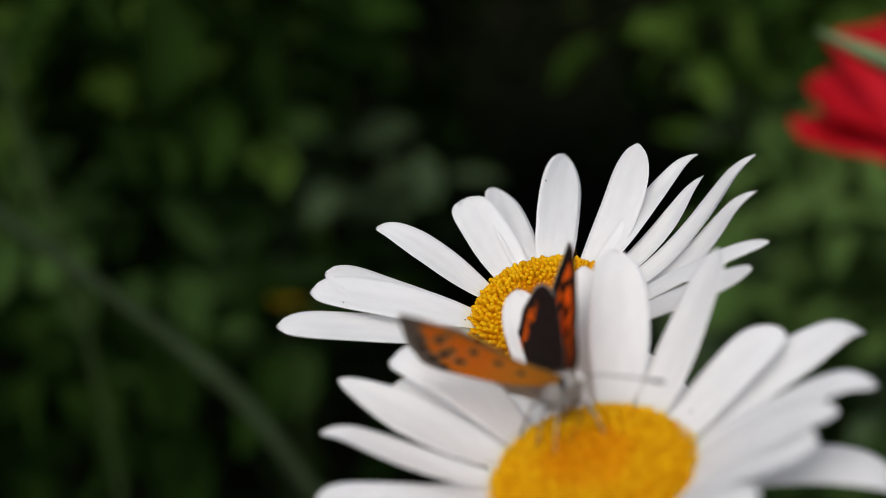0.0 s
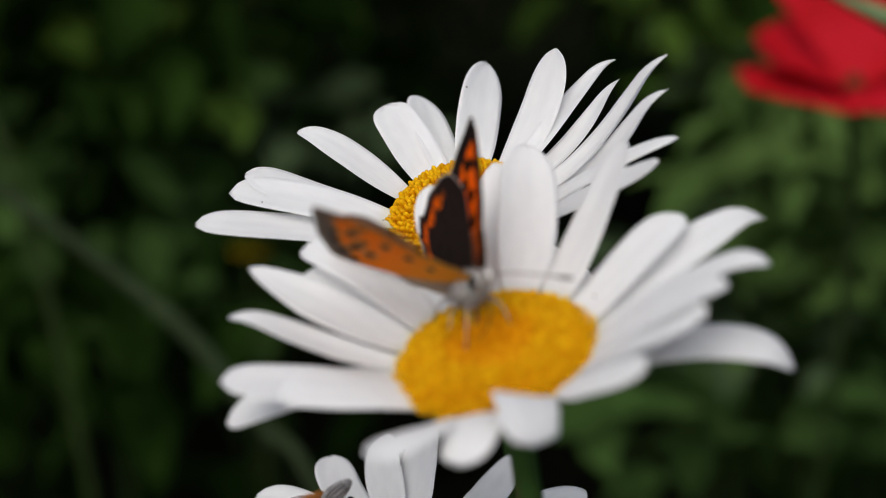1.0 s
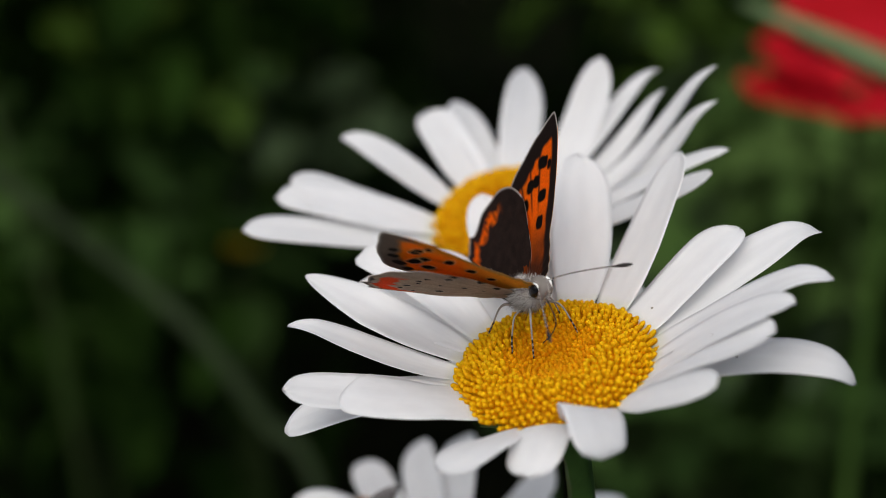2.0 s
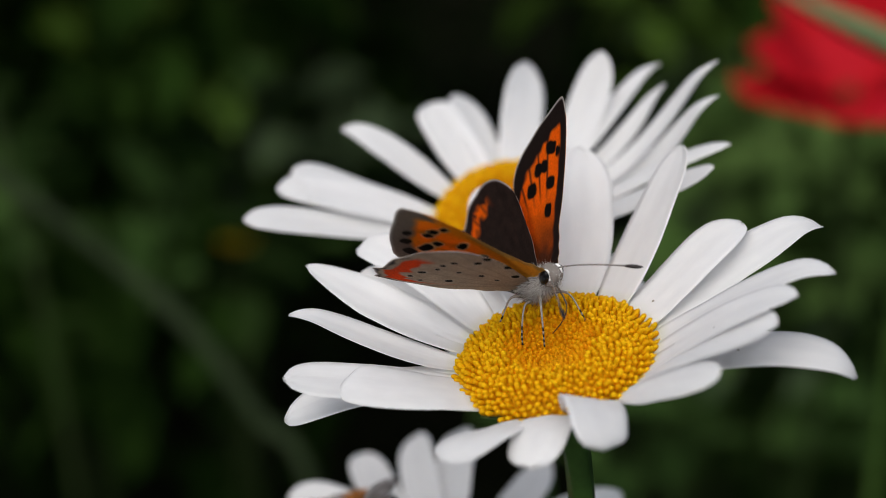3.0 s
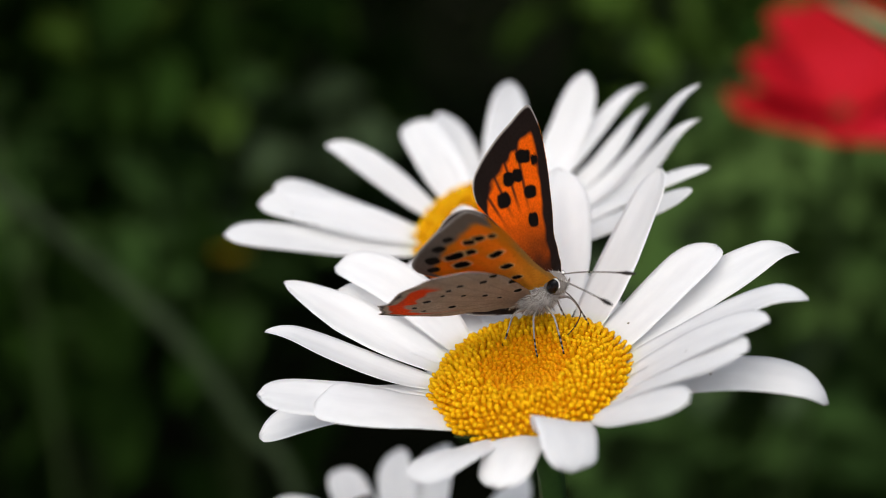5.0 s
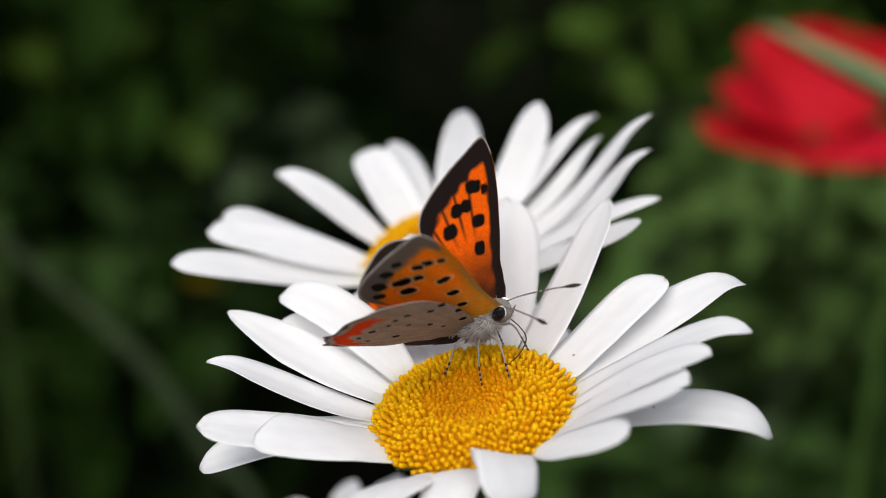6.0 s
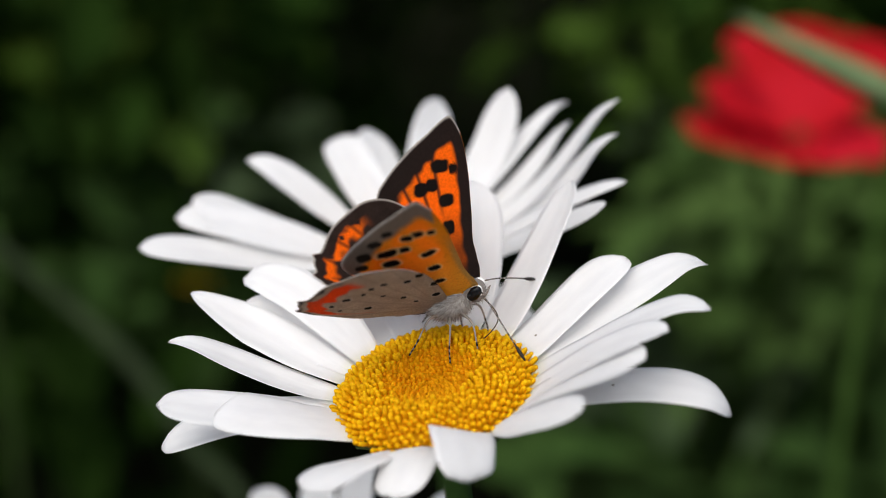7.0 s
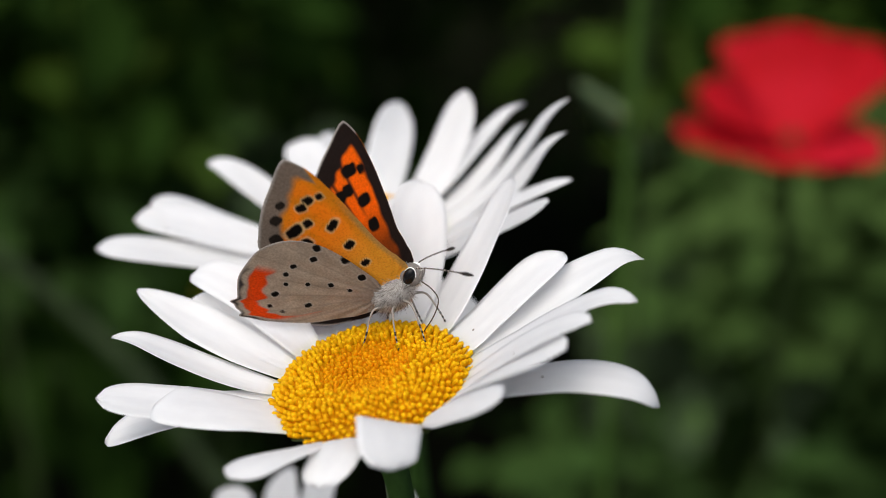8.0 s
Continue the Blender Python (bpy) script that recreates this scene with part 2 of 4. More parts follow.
# ---- daisies ----
def petal_mesh(rng, az, length, e0, e1, bend, width, r0, h0, cup, bow, roll, twist, hook, notch, point, neck):
    """One ray petal in its flower's space: it leaves the disc at az degrees, rises at e0, arches by bow and ends at e1 degrees."""
    NL, NW = 26, 10
    thick = 0.13
    centre = [Vector((r0 * math.cos(radians(az)), r0 * math.sin(radians(az)), h0))]
    frames = []
    for i in range(NL + 1):
        s = i / NL
        el = radians(e0 + (e1 - e0) * s + bow * 4 * s * (1 - s) + hook * max(0.0, s - 0.8) / 0.2)
        a = radians(az + bend * s)
        d = Vector((math.cos(el) * math.cos(a), math.cos(el) * math.sin(a), math.sin(el)))
        side = Vector((-math.sin(a), math.cos(a), 0))
        nrm = d.cross(side)
        tw = Matrix.Rotation(radians(roll * min(1.0, 3 * s) + twist * s), 3, d)
        frames.append((d, tw @ side, tw @ nrm))
        if i < NL:
            centre.append(centre[-1] + d * (length / NL))
    wave, phase = rng.uniform(0.03, 0.09), rng.uniform(0, 6.28)
    top, uvs = [], []
    for i in range(NL + 1):
        s = i / NL
        base = neck + (1 - neck) * math.sin(min(1.0, s / 0.5) * math.pi / 2) ** 0.9
        tip = 1.0 if s < 0.62 else max(0.0, 1 - ((s - 0.62) / 0.383) ** point) ** 0.6
        w = width / 2 * base * tip * (1 - 0.08 * max(0, s - 0.58))
        for j in range(NW + 1):
            c = j / NW * 2 - 1
            d, side, nrm = frames[i]
            back = 0.0
            if s > 0.8:
                back = -notch * (0.5 + 0.5 * math.cos(c * 2.6 * math.pi)) * ((s - 0.8) / 0.2) ** 2
            rib = -0.045 * math.exp(-((abs(c) - 0.33) / 0.13) ** 2) * min(1, 4 * s)
            camber = cup * (c * c - 0.35) * w / 2.2 * (1 - 0.4 * s)
            ripple = wave * math.sin(s * 7 + phase + c * 2.0) * s
            top.append(centre[i] + side * (c * w) + nrm * (camber + rib + ripple) + d * back)
            uvs.append((j / NW, s))
    n = len(top)
    bottom = []
    for i in range(NL + 1):
        for j in range(NW + 1):
            c = j / NW * 2 - 1
            edge = min(1.0, 2.5 * (1 - abs(c))) * min(1.0, 6 * (1 - i / NL) + 0.1) + 0.15
            bottom.append(top[i * (NW + 1) + j] - frames[i][2] * thick * edge)
    faces = []
    W = NW + 1
    for i in range(NL):
        for j in range(NW):
            a = i * W + j
            faces.append((a, a + 1, a + W + 1, a + W))
            faces.append((n + a, n + a + W, n + a + W + 1, n + a + 1))
    rim = [j for j in range(W)] + [i * W + NW for i in range(1, NL + 1)] + [NL * W + j for j in range(NW - 1, -1, -1)] + [i * W for i in range(NL - 1, 0, -1)]
    for a, b in zip(rim, rim[1:] + rim[:1]):
        faces.append((a, n + a, n + b, b))
    return mesh_of("petal", top + bottom, faces, PETAL, uvs=uvs + uvs)


def floret_data(height, radius, open_):
    """A tiny tubular disc floret standing on z: a narrow tube that widens to five lobes, or a closed bud."""
    prof = [(0.85, 0), (0.85, 0.5), (0.97, 0.74), (0.85, 0.94), (0.4, 1.04)] if open_ else [(0.9, 0), (1.0, 0.5), (0.9, 0.8), (0.5, 1.0)]
    sides = 5
    verts, faces = [], []
    for k, (r, z) in enumerate(prof):
        for i in range(sides):
            th = 2 * math.pi * (i + 0.5 * (k % 2)) / sides
            verts.append((radius * r * math.cos(th), radius * r * math.sin(th), height * z))
    for k in range(len(prof) - 1):
        for i in range(sides):
            i2 = (i + 1) % sides
            faces.append((k * sides + i, k * sides + i2, (k + 1) * sides + i2, (k + 1) * sides + i))
    if open_:
        verts.append((0, 0, height * 1.08))
    else:
        verts.append((0, 0, height * 1.06))
    t = len(verts) - 1
    k = len(prof) - 1
    for i in range(sides):
        faces.append((k * sides + i, k * sides + (i + 1) % sides, t))
    return verts, faces


def dome(r, R, rise):
    s = r / R
    return rise * (1 - s * s) - rise * 1.15 * math.exp(-(s / 0.40) ** 2) - 0.6 * max(0, s - 0.85) / 0.15


class Daisy:
    def __init__(self, label, m, R, rise, seed):
        self.rng = random.Random(seed)
        self.R, self.rise, self.m = R, rise, m
        self.ob = new("daisy")
        self.ob.matrix_world = m
        tagged(self.ob, label, "flower", "daisies")
        self.disc()

    def petal(self, az, length, e0, e1, bend=0, width=5.2, cup=0.3, bow=0, roll=0, twist=0, hook=0, notch=0.2, h=-1.0, point=2.6, neck=0.38):
        me = petal_mesh(self.rng, az, length, e0, e1, bend, width, self.R - 1.0, h - 0.02 * len(self.ob.children) % 0.3, cup, bow, roll, twist, hook, notch, point, neck)
        part("petal", me, self.ob)

    def disc(self):
        R, rise, rng = self.R, self.rise, self.rng
        verts, faces = [(0, 0, dome(0, R, rise) - 0.08)], []
        rings, sides = 14, 40
        for i in range(1, rings + 1):
            r = R * 0.97 * i / rings
            for k in range(sides):
                th = 2 * math.pi * k / sides
                verts.append((r * math.cos(th), r * math.sin(th), dome(r, R, rise) - 0.08 - 0.2 * max(0, r / R - 0.8)))
        for k in range(sides):
            th = 2 * math.pi * k / sides
            verts.append((R * 0.8 * math.cos(th), R * 0.8 * math.sin(th), -2.4))
        for k in range(sides):
            faces.append((0, 1 + k, 1 + (k + 1) % sides))
        for i in range(rings):
            for k in range(sides):
                a, b = 1 + i * sides + k, 1 + i * sides + (k + 1) % sides
                faces.append((a, a + sides, b + sides, b))
        # bed takes the darker bud orange to imitate shading in the floret gaps
        part("disc", mesh_of("disc", verts, faces, BUD), self.ob, "domed yellow disc with a sunken centre")

    def florets(self, n, single):
        """Florets in a golden-angle spiral. The outer ones that face out are open, the inner ones are buds."""
        R, rise, rng = self.R, self.rise, self.rng
        pitch = R / math.sqrt(n)
        kinds = [mesh_of("disc_floret", *floret_data(h, pitch * r, o), FLORET if o else BUD) for h, r, o in
                 ((1.0, 1.0, True), (0.9, 1.06, True), (1.12, 0.94, True), (0.75, 0.92, False), (0.66, 0.96, False))]
        datas = [floret_data(h, pitch * r, o) for h, r, o in
                 ((1.0, 1.0, True), (0.9, 1.06, True), (1.12, 0.94, True), (0.75, 0.92, False), (0.66, 0.96, False))]
        spots = []
        for i in range(n):
            r = R * math.sqrt((i + 0.5) / n)
            th = i * 2.399963
            s = r / R
            slope = -2 * rise * r / R ** 2 + rise * 1.15 * math.exp(-(s / 0.40) ** 2) * 2 * s / 0.16 / R
            nrm = Vector((-slope * math.cos(th), -slope * math.sin(th), 1))
            nrm += Vector((math.cos(th), math.sin(th), 0)) * (0.9 * max(0, s - 0.75) / 0.25)
            nrm += Vector((rng.gauss(0, 0.11), rng.gauss(0, 0.11), 0))
            turn = nrm.to_track_quat("Z", "Y").to_matrix() @ Matrix.Rotation(rng.uniform(0, 6.28), 3, "Z")
            kind = rng.choice((3, 4)) if s < 0.50 + rng.uniform(-0.06, 0.06) else rng.choice((0, 1, 2))
            size = rng.uniform(0.9, 1.12)
            r += rng.gauss(0, 0.12) * pitch
            th += rng.gauss(0, 0.12) * pitch / max(r, 1.0)
            spots.append((Vector((r * math.cos(th), r * math.sin(th), dome(r, R, rise) - 0.45)), turn, kind, size, th))
        if single:
            spots.sort(key=lambda q: q[0].y)  # the side that the camera passes nearest
        vs, fs, slots = [], [], []
        for i, (p, turn, kind, size, th) in enumerate(spots):
            if single and i < 300:
                ob = new("disc_floret", kinds[kind])
                ob.parent = self.ob
                ob.matrix_basis = Matrix.LocRotScale(p * MM, turn.to_quaternion(), (size,) * 3)
            else:
                o = len(vs)
                v, f = datas[kind]
                vs += [p + turn @ (Vector(q) * size) for q in v]
                fs += [tuple(k + o for k in q) for q in f]
                slots += [kind > 2] * len(f)
        rest = part("floret_bed", mesh_of("floret_bed", vs, fs, [FLORET, BUD], slots=slots), self.ob, "packed golden disc florets")
        tagged(rest, kind="stuff")

    def under(self, foot, lean=(0, 0)):
        """Green cup of bracts and the stem down to the ground at foot (metres)."""
        R, rng = self.R, self.rng
        vs, fs = [], []
        for ring, (n, r1, z1) in enumerate(((20, R * 1.02, -1.7), (16, R * 0.8, -2.5))):
            for k in range(n):
                th = 2 * math.pi * (k + 0.5 * ring) / n
                pts = [(R * 0.15 * math.cos(th), R * 0.15 * math.sin(th), -3.7 - 0.15 * ring), (r1 * 0.7 * math.cos(th), r1 * 0.7 * math.sin(th), z1 - 0.9), (r1 * math.cos(th), r1 * math.sin(th), z1)]
                v, f = tube_data(smooth_line(pts, 5), [0.9, 1.25, 1.3, 1.15, 0.8, 0.25], 6, 0.35)
                o = len(vs)
                vs += v
                fs += [tuple(i + o for i in q) for q in f]
        part("involucre", mesh_of("involucre", vs, fs, BRACT), self.ob, "green overlapping bracts under the disc")
        inv = self.m.inverted()
        end = inv @ Vector(foot) * 1000
        axis = Vector((lean[0], lean[1], -1))
        pts = [Vector((0, 0, -3.2)), Vector((0, 0, -3.2)) + axis * 22, (Vector((0, 0, -3.2)) + axis * 60) * 0.75 + end * 0.16, end * 0.55 + axis * 20, end]
        line = smooth_line(pts, 40)
        v, f = tube_data(line, [1.25 - 0.1 * min(1, i / 4) for i in range(41)], 10)
        # shallow ridges along the stem
        v = [p + (p - line[i // 10]) * (0.14 if i % 2 else -0.14) for i, p in enumerate(v)]
        part("stem", mesh_of("stem", v, f, STEM), self.ob, "ridged green stem")


front = Daisy("white daisy with yellow disc carrying a butterfly", pose(0, 0, 0.5, 7.2, -11.7, -1.5), 8.4, 2.0, 3)
# left side
front.petal(153.7, 18.1, 25, 31, 2, 4.8, 0.5, bow=-1, roll=-6, twist=3, hook=-5, notch=0.2, point=1.1, neck=0.40)
front.petal(169.2, 17.4, 12, 31, 5, 3.9, 0.5, bow=11, roll=2, twist=10, hook=-37, notch=0.2, point=1.8, neck=0.32)
front.petal(189.9, 16.9, 18, 22, -1, 5.4, 0.2, bow=2, roll=5, twist=-9, hook=-4, notch=0.3, point=4.0, neck=0.38)
front.petal(199.7, 12.3, 34, 18, -33, 7.1, -0.3, bow=-6, roll=10, twist=-3, hook=-31, notch=0.2, point=5.7, neck=0.73)
front.petal(182.9, 17.6, 15, -18, -1, 5.4, 0.3, bow=1, roll=10, twist=-12, hook=-10, notch=0.2, point=3.8, neck=0.38)
# towards the viewer, arched over
front.petal(245.8, 13.4, 28, 1, -14, 4.3, -0.4, bow=11, roll=17, twist=-21, hook=16, notch=0.2, point=3.2, neck=0.03)
front.petal(263.4, 9.8, 48, -18, -13, 5.0, -0.3, bow=-4, roll=-6, twist=18, hook=-11, notch=0.3, point=4.2, neck=0.50)
front.petal(286.8, 11.4, 61, -35, -21, 5.6, -0.2, bow=5, roll=-12, twist=-37, hook=-17, notch=0.3, point=5.9, neck=0.72)
front.petal(309.6, 15.0, 35, 23, 0, 4.1, -0.7, bow=3, roll=13, twist=3, hook=-4, notch=0.2, point=2.5, neck=0.38)
# right side
front.petal(328.1, 16.0, 39, 17, 5, 6.8, 0.2, bow=3, roll=-9, twist=7, hook=-1, notch=0.2, point=2.5, neck=0.66)
front.petal(345.1, 19.6, 7, -52, 2, 5.6, -0.4, bow=25, roll=-6, twist=-0, hook=-36, notch=0.2, point=2.3, neck=0.38)
front.petal(341.2, 16.7, 36, 19, -5, 5.5, 0.2, bow=5, roll=-4, twist=-1, hook=-17, notch=0.2, point=2.8, neck=0.66)
front.petal(-2.4, 18.8, 29, 9, -11, 5.2, 0.1, bow=7, roll=-13, twist=2, hook=-51, notch=0.2, point=2.2, neck=0.66)
front.petal(21.7, 20.4, 15, 6, -4, 5.2, 0.2, bow=5, roll=1, twist=2, hook=-62, notch=0.2, point=1.6, neck=0.66)
front.petal(28.8, 14.4, 14, 5, 2, 6.1, 0.2, bow=14, roll=-11, twist=5, hook=-15, notch=0.2, point=3.0, neck=0.66)
# behind the disc
front.petal(51.2, 18.1, 21, 31, -0, 5.6, 0.3, bow=6, roll=-9, twist=-22, hook=6, notch=0.3, point=3.9, neck=0.42)
front.petal(73.7, 18.1, 22, 26, 10, 5.7, 0.3, bow=6, roll=12, twist=13, hook=-21, notch=0.2, point=2.8, neck=0.38)
front.petal(89.0, 19.1, 18, 21, -7, 4.3, 0.4, bow=-5, roll=-8, twist=-5, hook=0, notch=0.2, point=2.6, neck=0.38)
front.petal(135.3, 16.9, 47, -5, 18, 4.7, 0.3, bow=8, roll=-4, twist=-9, hook=-28, notch=0.2, point=2.6, neck=0.38)
front.petal(143.3, 14.2, 28, 15, 10, 5.0, 0.3, bow=3, roll=-8, twist=-7, hook=-4, notch=0.2, point=2.6, neck=0.38)
front.petal(104, 18.0, 15, 19, -4, 4.7, 0.4)
front.petal(119, 15.3, 10, 8, 0, 5.0, 0.3)
front.under((0.03, 0.02, 0.0), (-0.06, -0.1))

rear = Daisy("white daisy with yellow disc and upswept petals", pose(-0.00282, 0.03175, 0.49962, 18.6, -9.2, -3.1), 7.5, 2.0, 7)
rear.petal(188.5, 21.9, 17, 22, 3, 4.4, 0.3, bow=6, roll=4, twist=-6, hook=-12, notch=0.3, point=4.1, neck=0.38)
rear.petal(176.0, 18.7, 27, 16, 3, 5.0, 0.3, bow=4, roll=0, twist=-2, hook=-20, notch=0.3, point=3.7, neck=0.38)
rear.petal(170.5, 17.6, 9, 29, 2, 5.0, 0.3, bow=11, roll=10, twist=-9, hook=-7, notch=0.2, point=3.5, neck=0.19)
rear.petal(145.4, 15.7, 24, 2, 5, 3.6, 0.3, bow=18, roll=-0, twist=4, hook=-31, notch=0.2, point=1.6, neck=0.39)
rear.petal(116.0, 12.6, 15, 10, -1, 5.1, 0.3, bow=6, roll=0, twist=8, hook=-2, notch=0.3, point=5.0, neck=0.66)
rear.petal(103.3, 14.9, 10, -2, 1, 4.7, 0.3, bow=0, roll=27, twist=8, hook=-3, notch=0.2, point=2.7, neck=0.37)
rear.petal(82.9, 16.7, 10, 3, -4, 5.0, 0.3, bow=3, roll=25, twist=21, hook=-1, notch=0.2, point=2.5, neck=0.62)
rear.petal(52.5, 16.2, 4, 47, 9, 4.8, 0.3, bow=4, roll=1, twist=-10, hook=2, notch=0.2, point=2.8, neck=0.45)
rear.petal(44.8, 19.0, 14, 14, -2, 3.3, 0.8, bow=4, roll=3, twist=-31, hook=-47, notch=0.2, point=1.5, neck=0.39)
rear.petal(32.4, 16.5, -4, 45, 5, 3.1, 0.8, bow=5, roll=-1, twist=-23, hook=-38, notch=0.2, point=1.6, neck=0.37)
rear.petal(15.7, 21.7, 4, 45, 6, 3.5, 0.9, bow=17, roll=-1, twist=-29, hook=-39, notch=0.2, point=1.6, neck=0.45)
rear.petal(5.4, 20.2, -1, 50, 6, 3.3, 0.9, bow=18, roll=11, twist=-26, hook=-44, notch=0.2, point=1.6, neck=0.49)
rear.petal(355.4, 19.3, 33, 22, -11, 3.4, -0.5, bow=3, roll=-7, twist=-6, hook=-11, notch=0.2, point=2.6, neck=0.38)
rear.petal(338.8, 19.8, 35, 33, -6, 3.6, -0.4, bow=1, roll=-1, twist=5, hook=6, notch=0.2, point=2.7, neck=0.38)
for az in (250, 272, 294, 318):
    rear.petal(az, 13, -6, -45, 0, 4.2, 0.2)
rear.florets(760, True)
rear.under((0.0, 0.06, 0.0), (0.0, 0.1))

low = Daisy("white daisy with a bee on it, below the others", pose(-0.00856, 0.01470, 0.46829, 8.2, -1.7, -0.2), 7.5, 2.0, 11)
low.petal(143.4, 16.6, -0, -12, -1, 5.2, 0.3, bow=-0, roll=-3, twist=-9, hook=-11, notch=0.2, point=2.8, neck=0.38)
low.petal(125.7, 17.2, -14, 1, -26, 4.8, 0.3, bow=-1, roll=12, twist=-5, hook=-5, notch=0.2, point=4.2, neck=0.38)
low.petal(107.0, 17.0, -0, -11, -16, 4.5, 0.3, bow=-1, roll=-18, twist=-15, hook=4, notch=0.3, point=4.0, neck=0.38)
low.petal(89.9, 16.9, 8, -20, -3, 4.5, 0.3, bow=2, roll=-22, twist=-2, hook=-11, notch=0.3, point=3.6, neck=0.41)
low.petal(56.0, 15.6, -16, 4, 17, 4.4, 0.3, bow=-4, roll=2, twist=-7, hook=24, notch=0.2, point=2.0, neck=0.38)
low.petal(33.4, 15.7, -7, -5, 2, 4.9, 0.3, bow=-1, roll=-1, twist=4, hook=1, notch=0.2, point=2.7, neck=0.38)
for az in (165, 190, 215, 240, 262, 285, 308, 330, 352, 12):
    low.petal(az, 16, 0, -16, 0, 5.2)
low.florets(420, False)
low.under((-0.02, 0.03, 0.0))


# ---- butterfly ----
UP = Matrix.Rotation(radians(37), 3, "Y")  # from level body space to the wing-hinge space of the keyed empty


def outline(theta, knots):
    """Smooth radius over angle from (angle, radius) knots."""
    a = [k[0] for k in knots]
    r = [k[1] for k in knots]
    a = [2 * a[0] - a[1], *a, 2 * a[-1] - a[-2]]
    r = [2 * r[0] - r[1], *r, 2 * r[-1] - r[-2]]
    for i in range(1, len(a) - 2):
        if theta <= a[i + 1] or i == len(a) - 3:
            u = (theta - a[i]) / (a[i + 1] - a[i])
            m0 = (r[i + 1] - r[i - 1]) / (a[i + 1] - a[i - 1]) * (a[i + 1] - a[i])
            m1 = (r[i + 2] - r[i]) / (a[i + 2] - a[i]) * (a[i + 1] - a[i])
            return (2 * u ** 3 - 3 * u * u + 1) * r[i] + (u ** 3 - 2 * u * u + u) * m0 + (3 * u * u - 2 * u ** 3) * r[i + 1] + (u ** 3 - u * u) * m1
    return r[-1]


# angle from straight out towards the tail (negative) and radius in mm
FORE = [(-66, 1.5), (-60, 3.0), (-53, 6.0), (-46.5, 9.2), (-42, 11.4), (-37, 12.4), (-31, 12.8), (-18, 13.8), (-9, 14.6), (-2, 15.6), (1, 15.8), (2.8, 15.2), (5.5, 13.8), (9, 11.0), (13, 8.0), (20, 5.3), (30, 4.0), (45, 3.2), (65, 2.6), (85, 2.0), (105, 1.4)]
HIND = [(-130, 1.5), (-118, 2.8), (-102, 5.0), (-91, 8.8), (-82, 12.4), (-78, 13.2), (-74.5, 13.7), (-70, 13.3), (-60, 13.2), (-51, 12.7), (-40, 11.9), (-30, 10.3), (-22, 8.2), (-15, 5.0), (-7, 2.9), (4, 1.4)]


def lead(y):
    """The leading edge of the forewing."""
    return float(np.interp(y, (0, 2.4, 3.8, 5.6, 8.4, 11.2, 14.2, 15.7), (2.4, 2.3, 2.0, 1.85, 1.8, 1.72, 1.33, 0.3)))


ORANGE = (0.84, 0.145, 0.003)
PALE_ORANGE = (1.0, 0.42, 0.035)
BROWN_C = (0.019, 0.012, 0.010)
BLACK_C = (0.008, 0.006, 0.005)
GREY = (0.45, 0.35, 0.265)
RED = (0.78, 0.075, 0.006)
FRINGE = (0.55, 0.50, 0.46)


def blend(a, b, t):
    t = min(1.0, max(0.0, t))
    return tuple(p + (q - p) * t for p, q in zip(a, b))


def step(x, lo, hi):
    t = min(1.0, max(0.0, (x - lo) / (hi - lo)))
    return t * t * (3 - 2 * t)


def spotted(c, x, y, spots, colour=BLACK_C, ring=None):
    for sx, sy, rx, ry, turn in spots:
        dx, dy = x - sx, y - sy
        ca, sa = math.cos(radians(turn)), math.sin(radians(turn))
        d = (abs((dx * ca + dy * sa) / rx) ** 3 + abs((dy * ca - dx * sa) / ry) ** 3) ** (1 / 3)
        d += 0.16 * noise.noise(Vector((x * 2.1, y * 2.1, sx)))
        if ring is not None:
            c = blend(c, ring, 0.8 * (1 - step(d, 1.15, 1.42)))
        c = blend(c, colour, 1 - step(d, 0.85, 1.12))
    return c


UPPER_SPOTS = [(-1.0, 11.4, 0.95, 0.62, 0), (0.3, 11.0, 0.45, 0.5, 0), (-1.9, 9.75, 0.6, 0.62, 0), (-3.05, 9.5, 0.72, 0.66, 0), (-3.85, 7.65, 0.85, 0.72, 15), (-0.5, 8.25, 0.78, 0.6, 0), (-0.45, 5.75, 0.6, 0.66, 0)]
UNDER_SPOTS = [(-0.4, 8.2, 0.9, 0.45, 22), (-0.5, 5.7, 0.68, 0.45, 18), (-0.5, 3.4, 0.55, 0.4, 15), (-0.6, 11.4, 0.62, 0.5, 0), (-1.6, 11.1, 0.62, 0.5, 0), (0.5, 11.2, 0.42, 0.42, 0), (-2.2, 9.5, 0.6, 0.5, 0), (-3.7, 9.5, 1.1, 0.6, 8), (-3.7, 7.9, 0.9, 0.6, 10)]
UNDER_BLURS = [(-4.3, 11.3, 0.75, 0.6, 20), (-5.6, 9.6, 0.8, 0.75, 0), (-3.0, 12.3, 0.6, 0.45, 0), (-6.2, 8.2, 0.7, 0.5, 0)]
HIND_SPOTS = [(-3.4, 7.4, 0.42, 0.5, 0), (-1.6, 5.2, 0.48, 0.48, 0), (-1.1, 2.8, 0.42, 0.42, 0), (-4.2, 6.3, 0.40, 0.34, 0), (-6.2, 6.2, 0.36, 0.3, 0), (-7.2, 5.6, 0.3, 0.3, 0), (-7.7, 4.5, 0.26, 0.26, 0), (-5.9, 3.8, 0.28, 0.28, 0), (-4.0, 3.0, 0.32, 0.3, 0), (-2.7, 1.8, 0.24, 0.24, 0), (-6.9, 1.5, 0.42, 0.3, 0), (-9.1, 3.8, 0.45, 0.34, 20), (-10.2, 2.6, 0.26, 0.26, 0), (-9.4, 1.6, 0.24, 0.24, 0)]


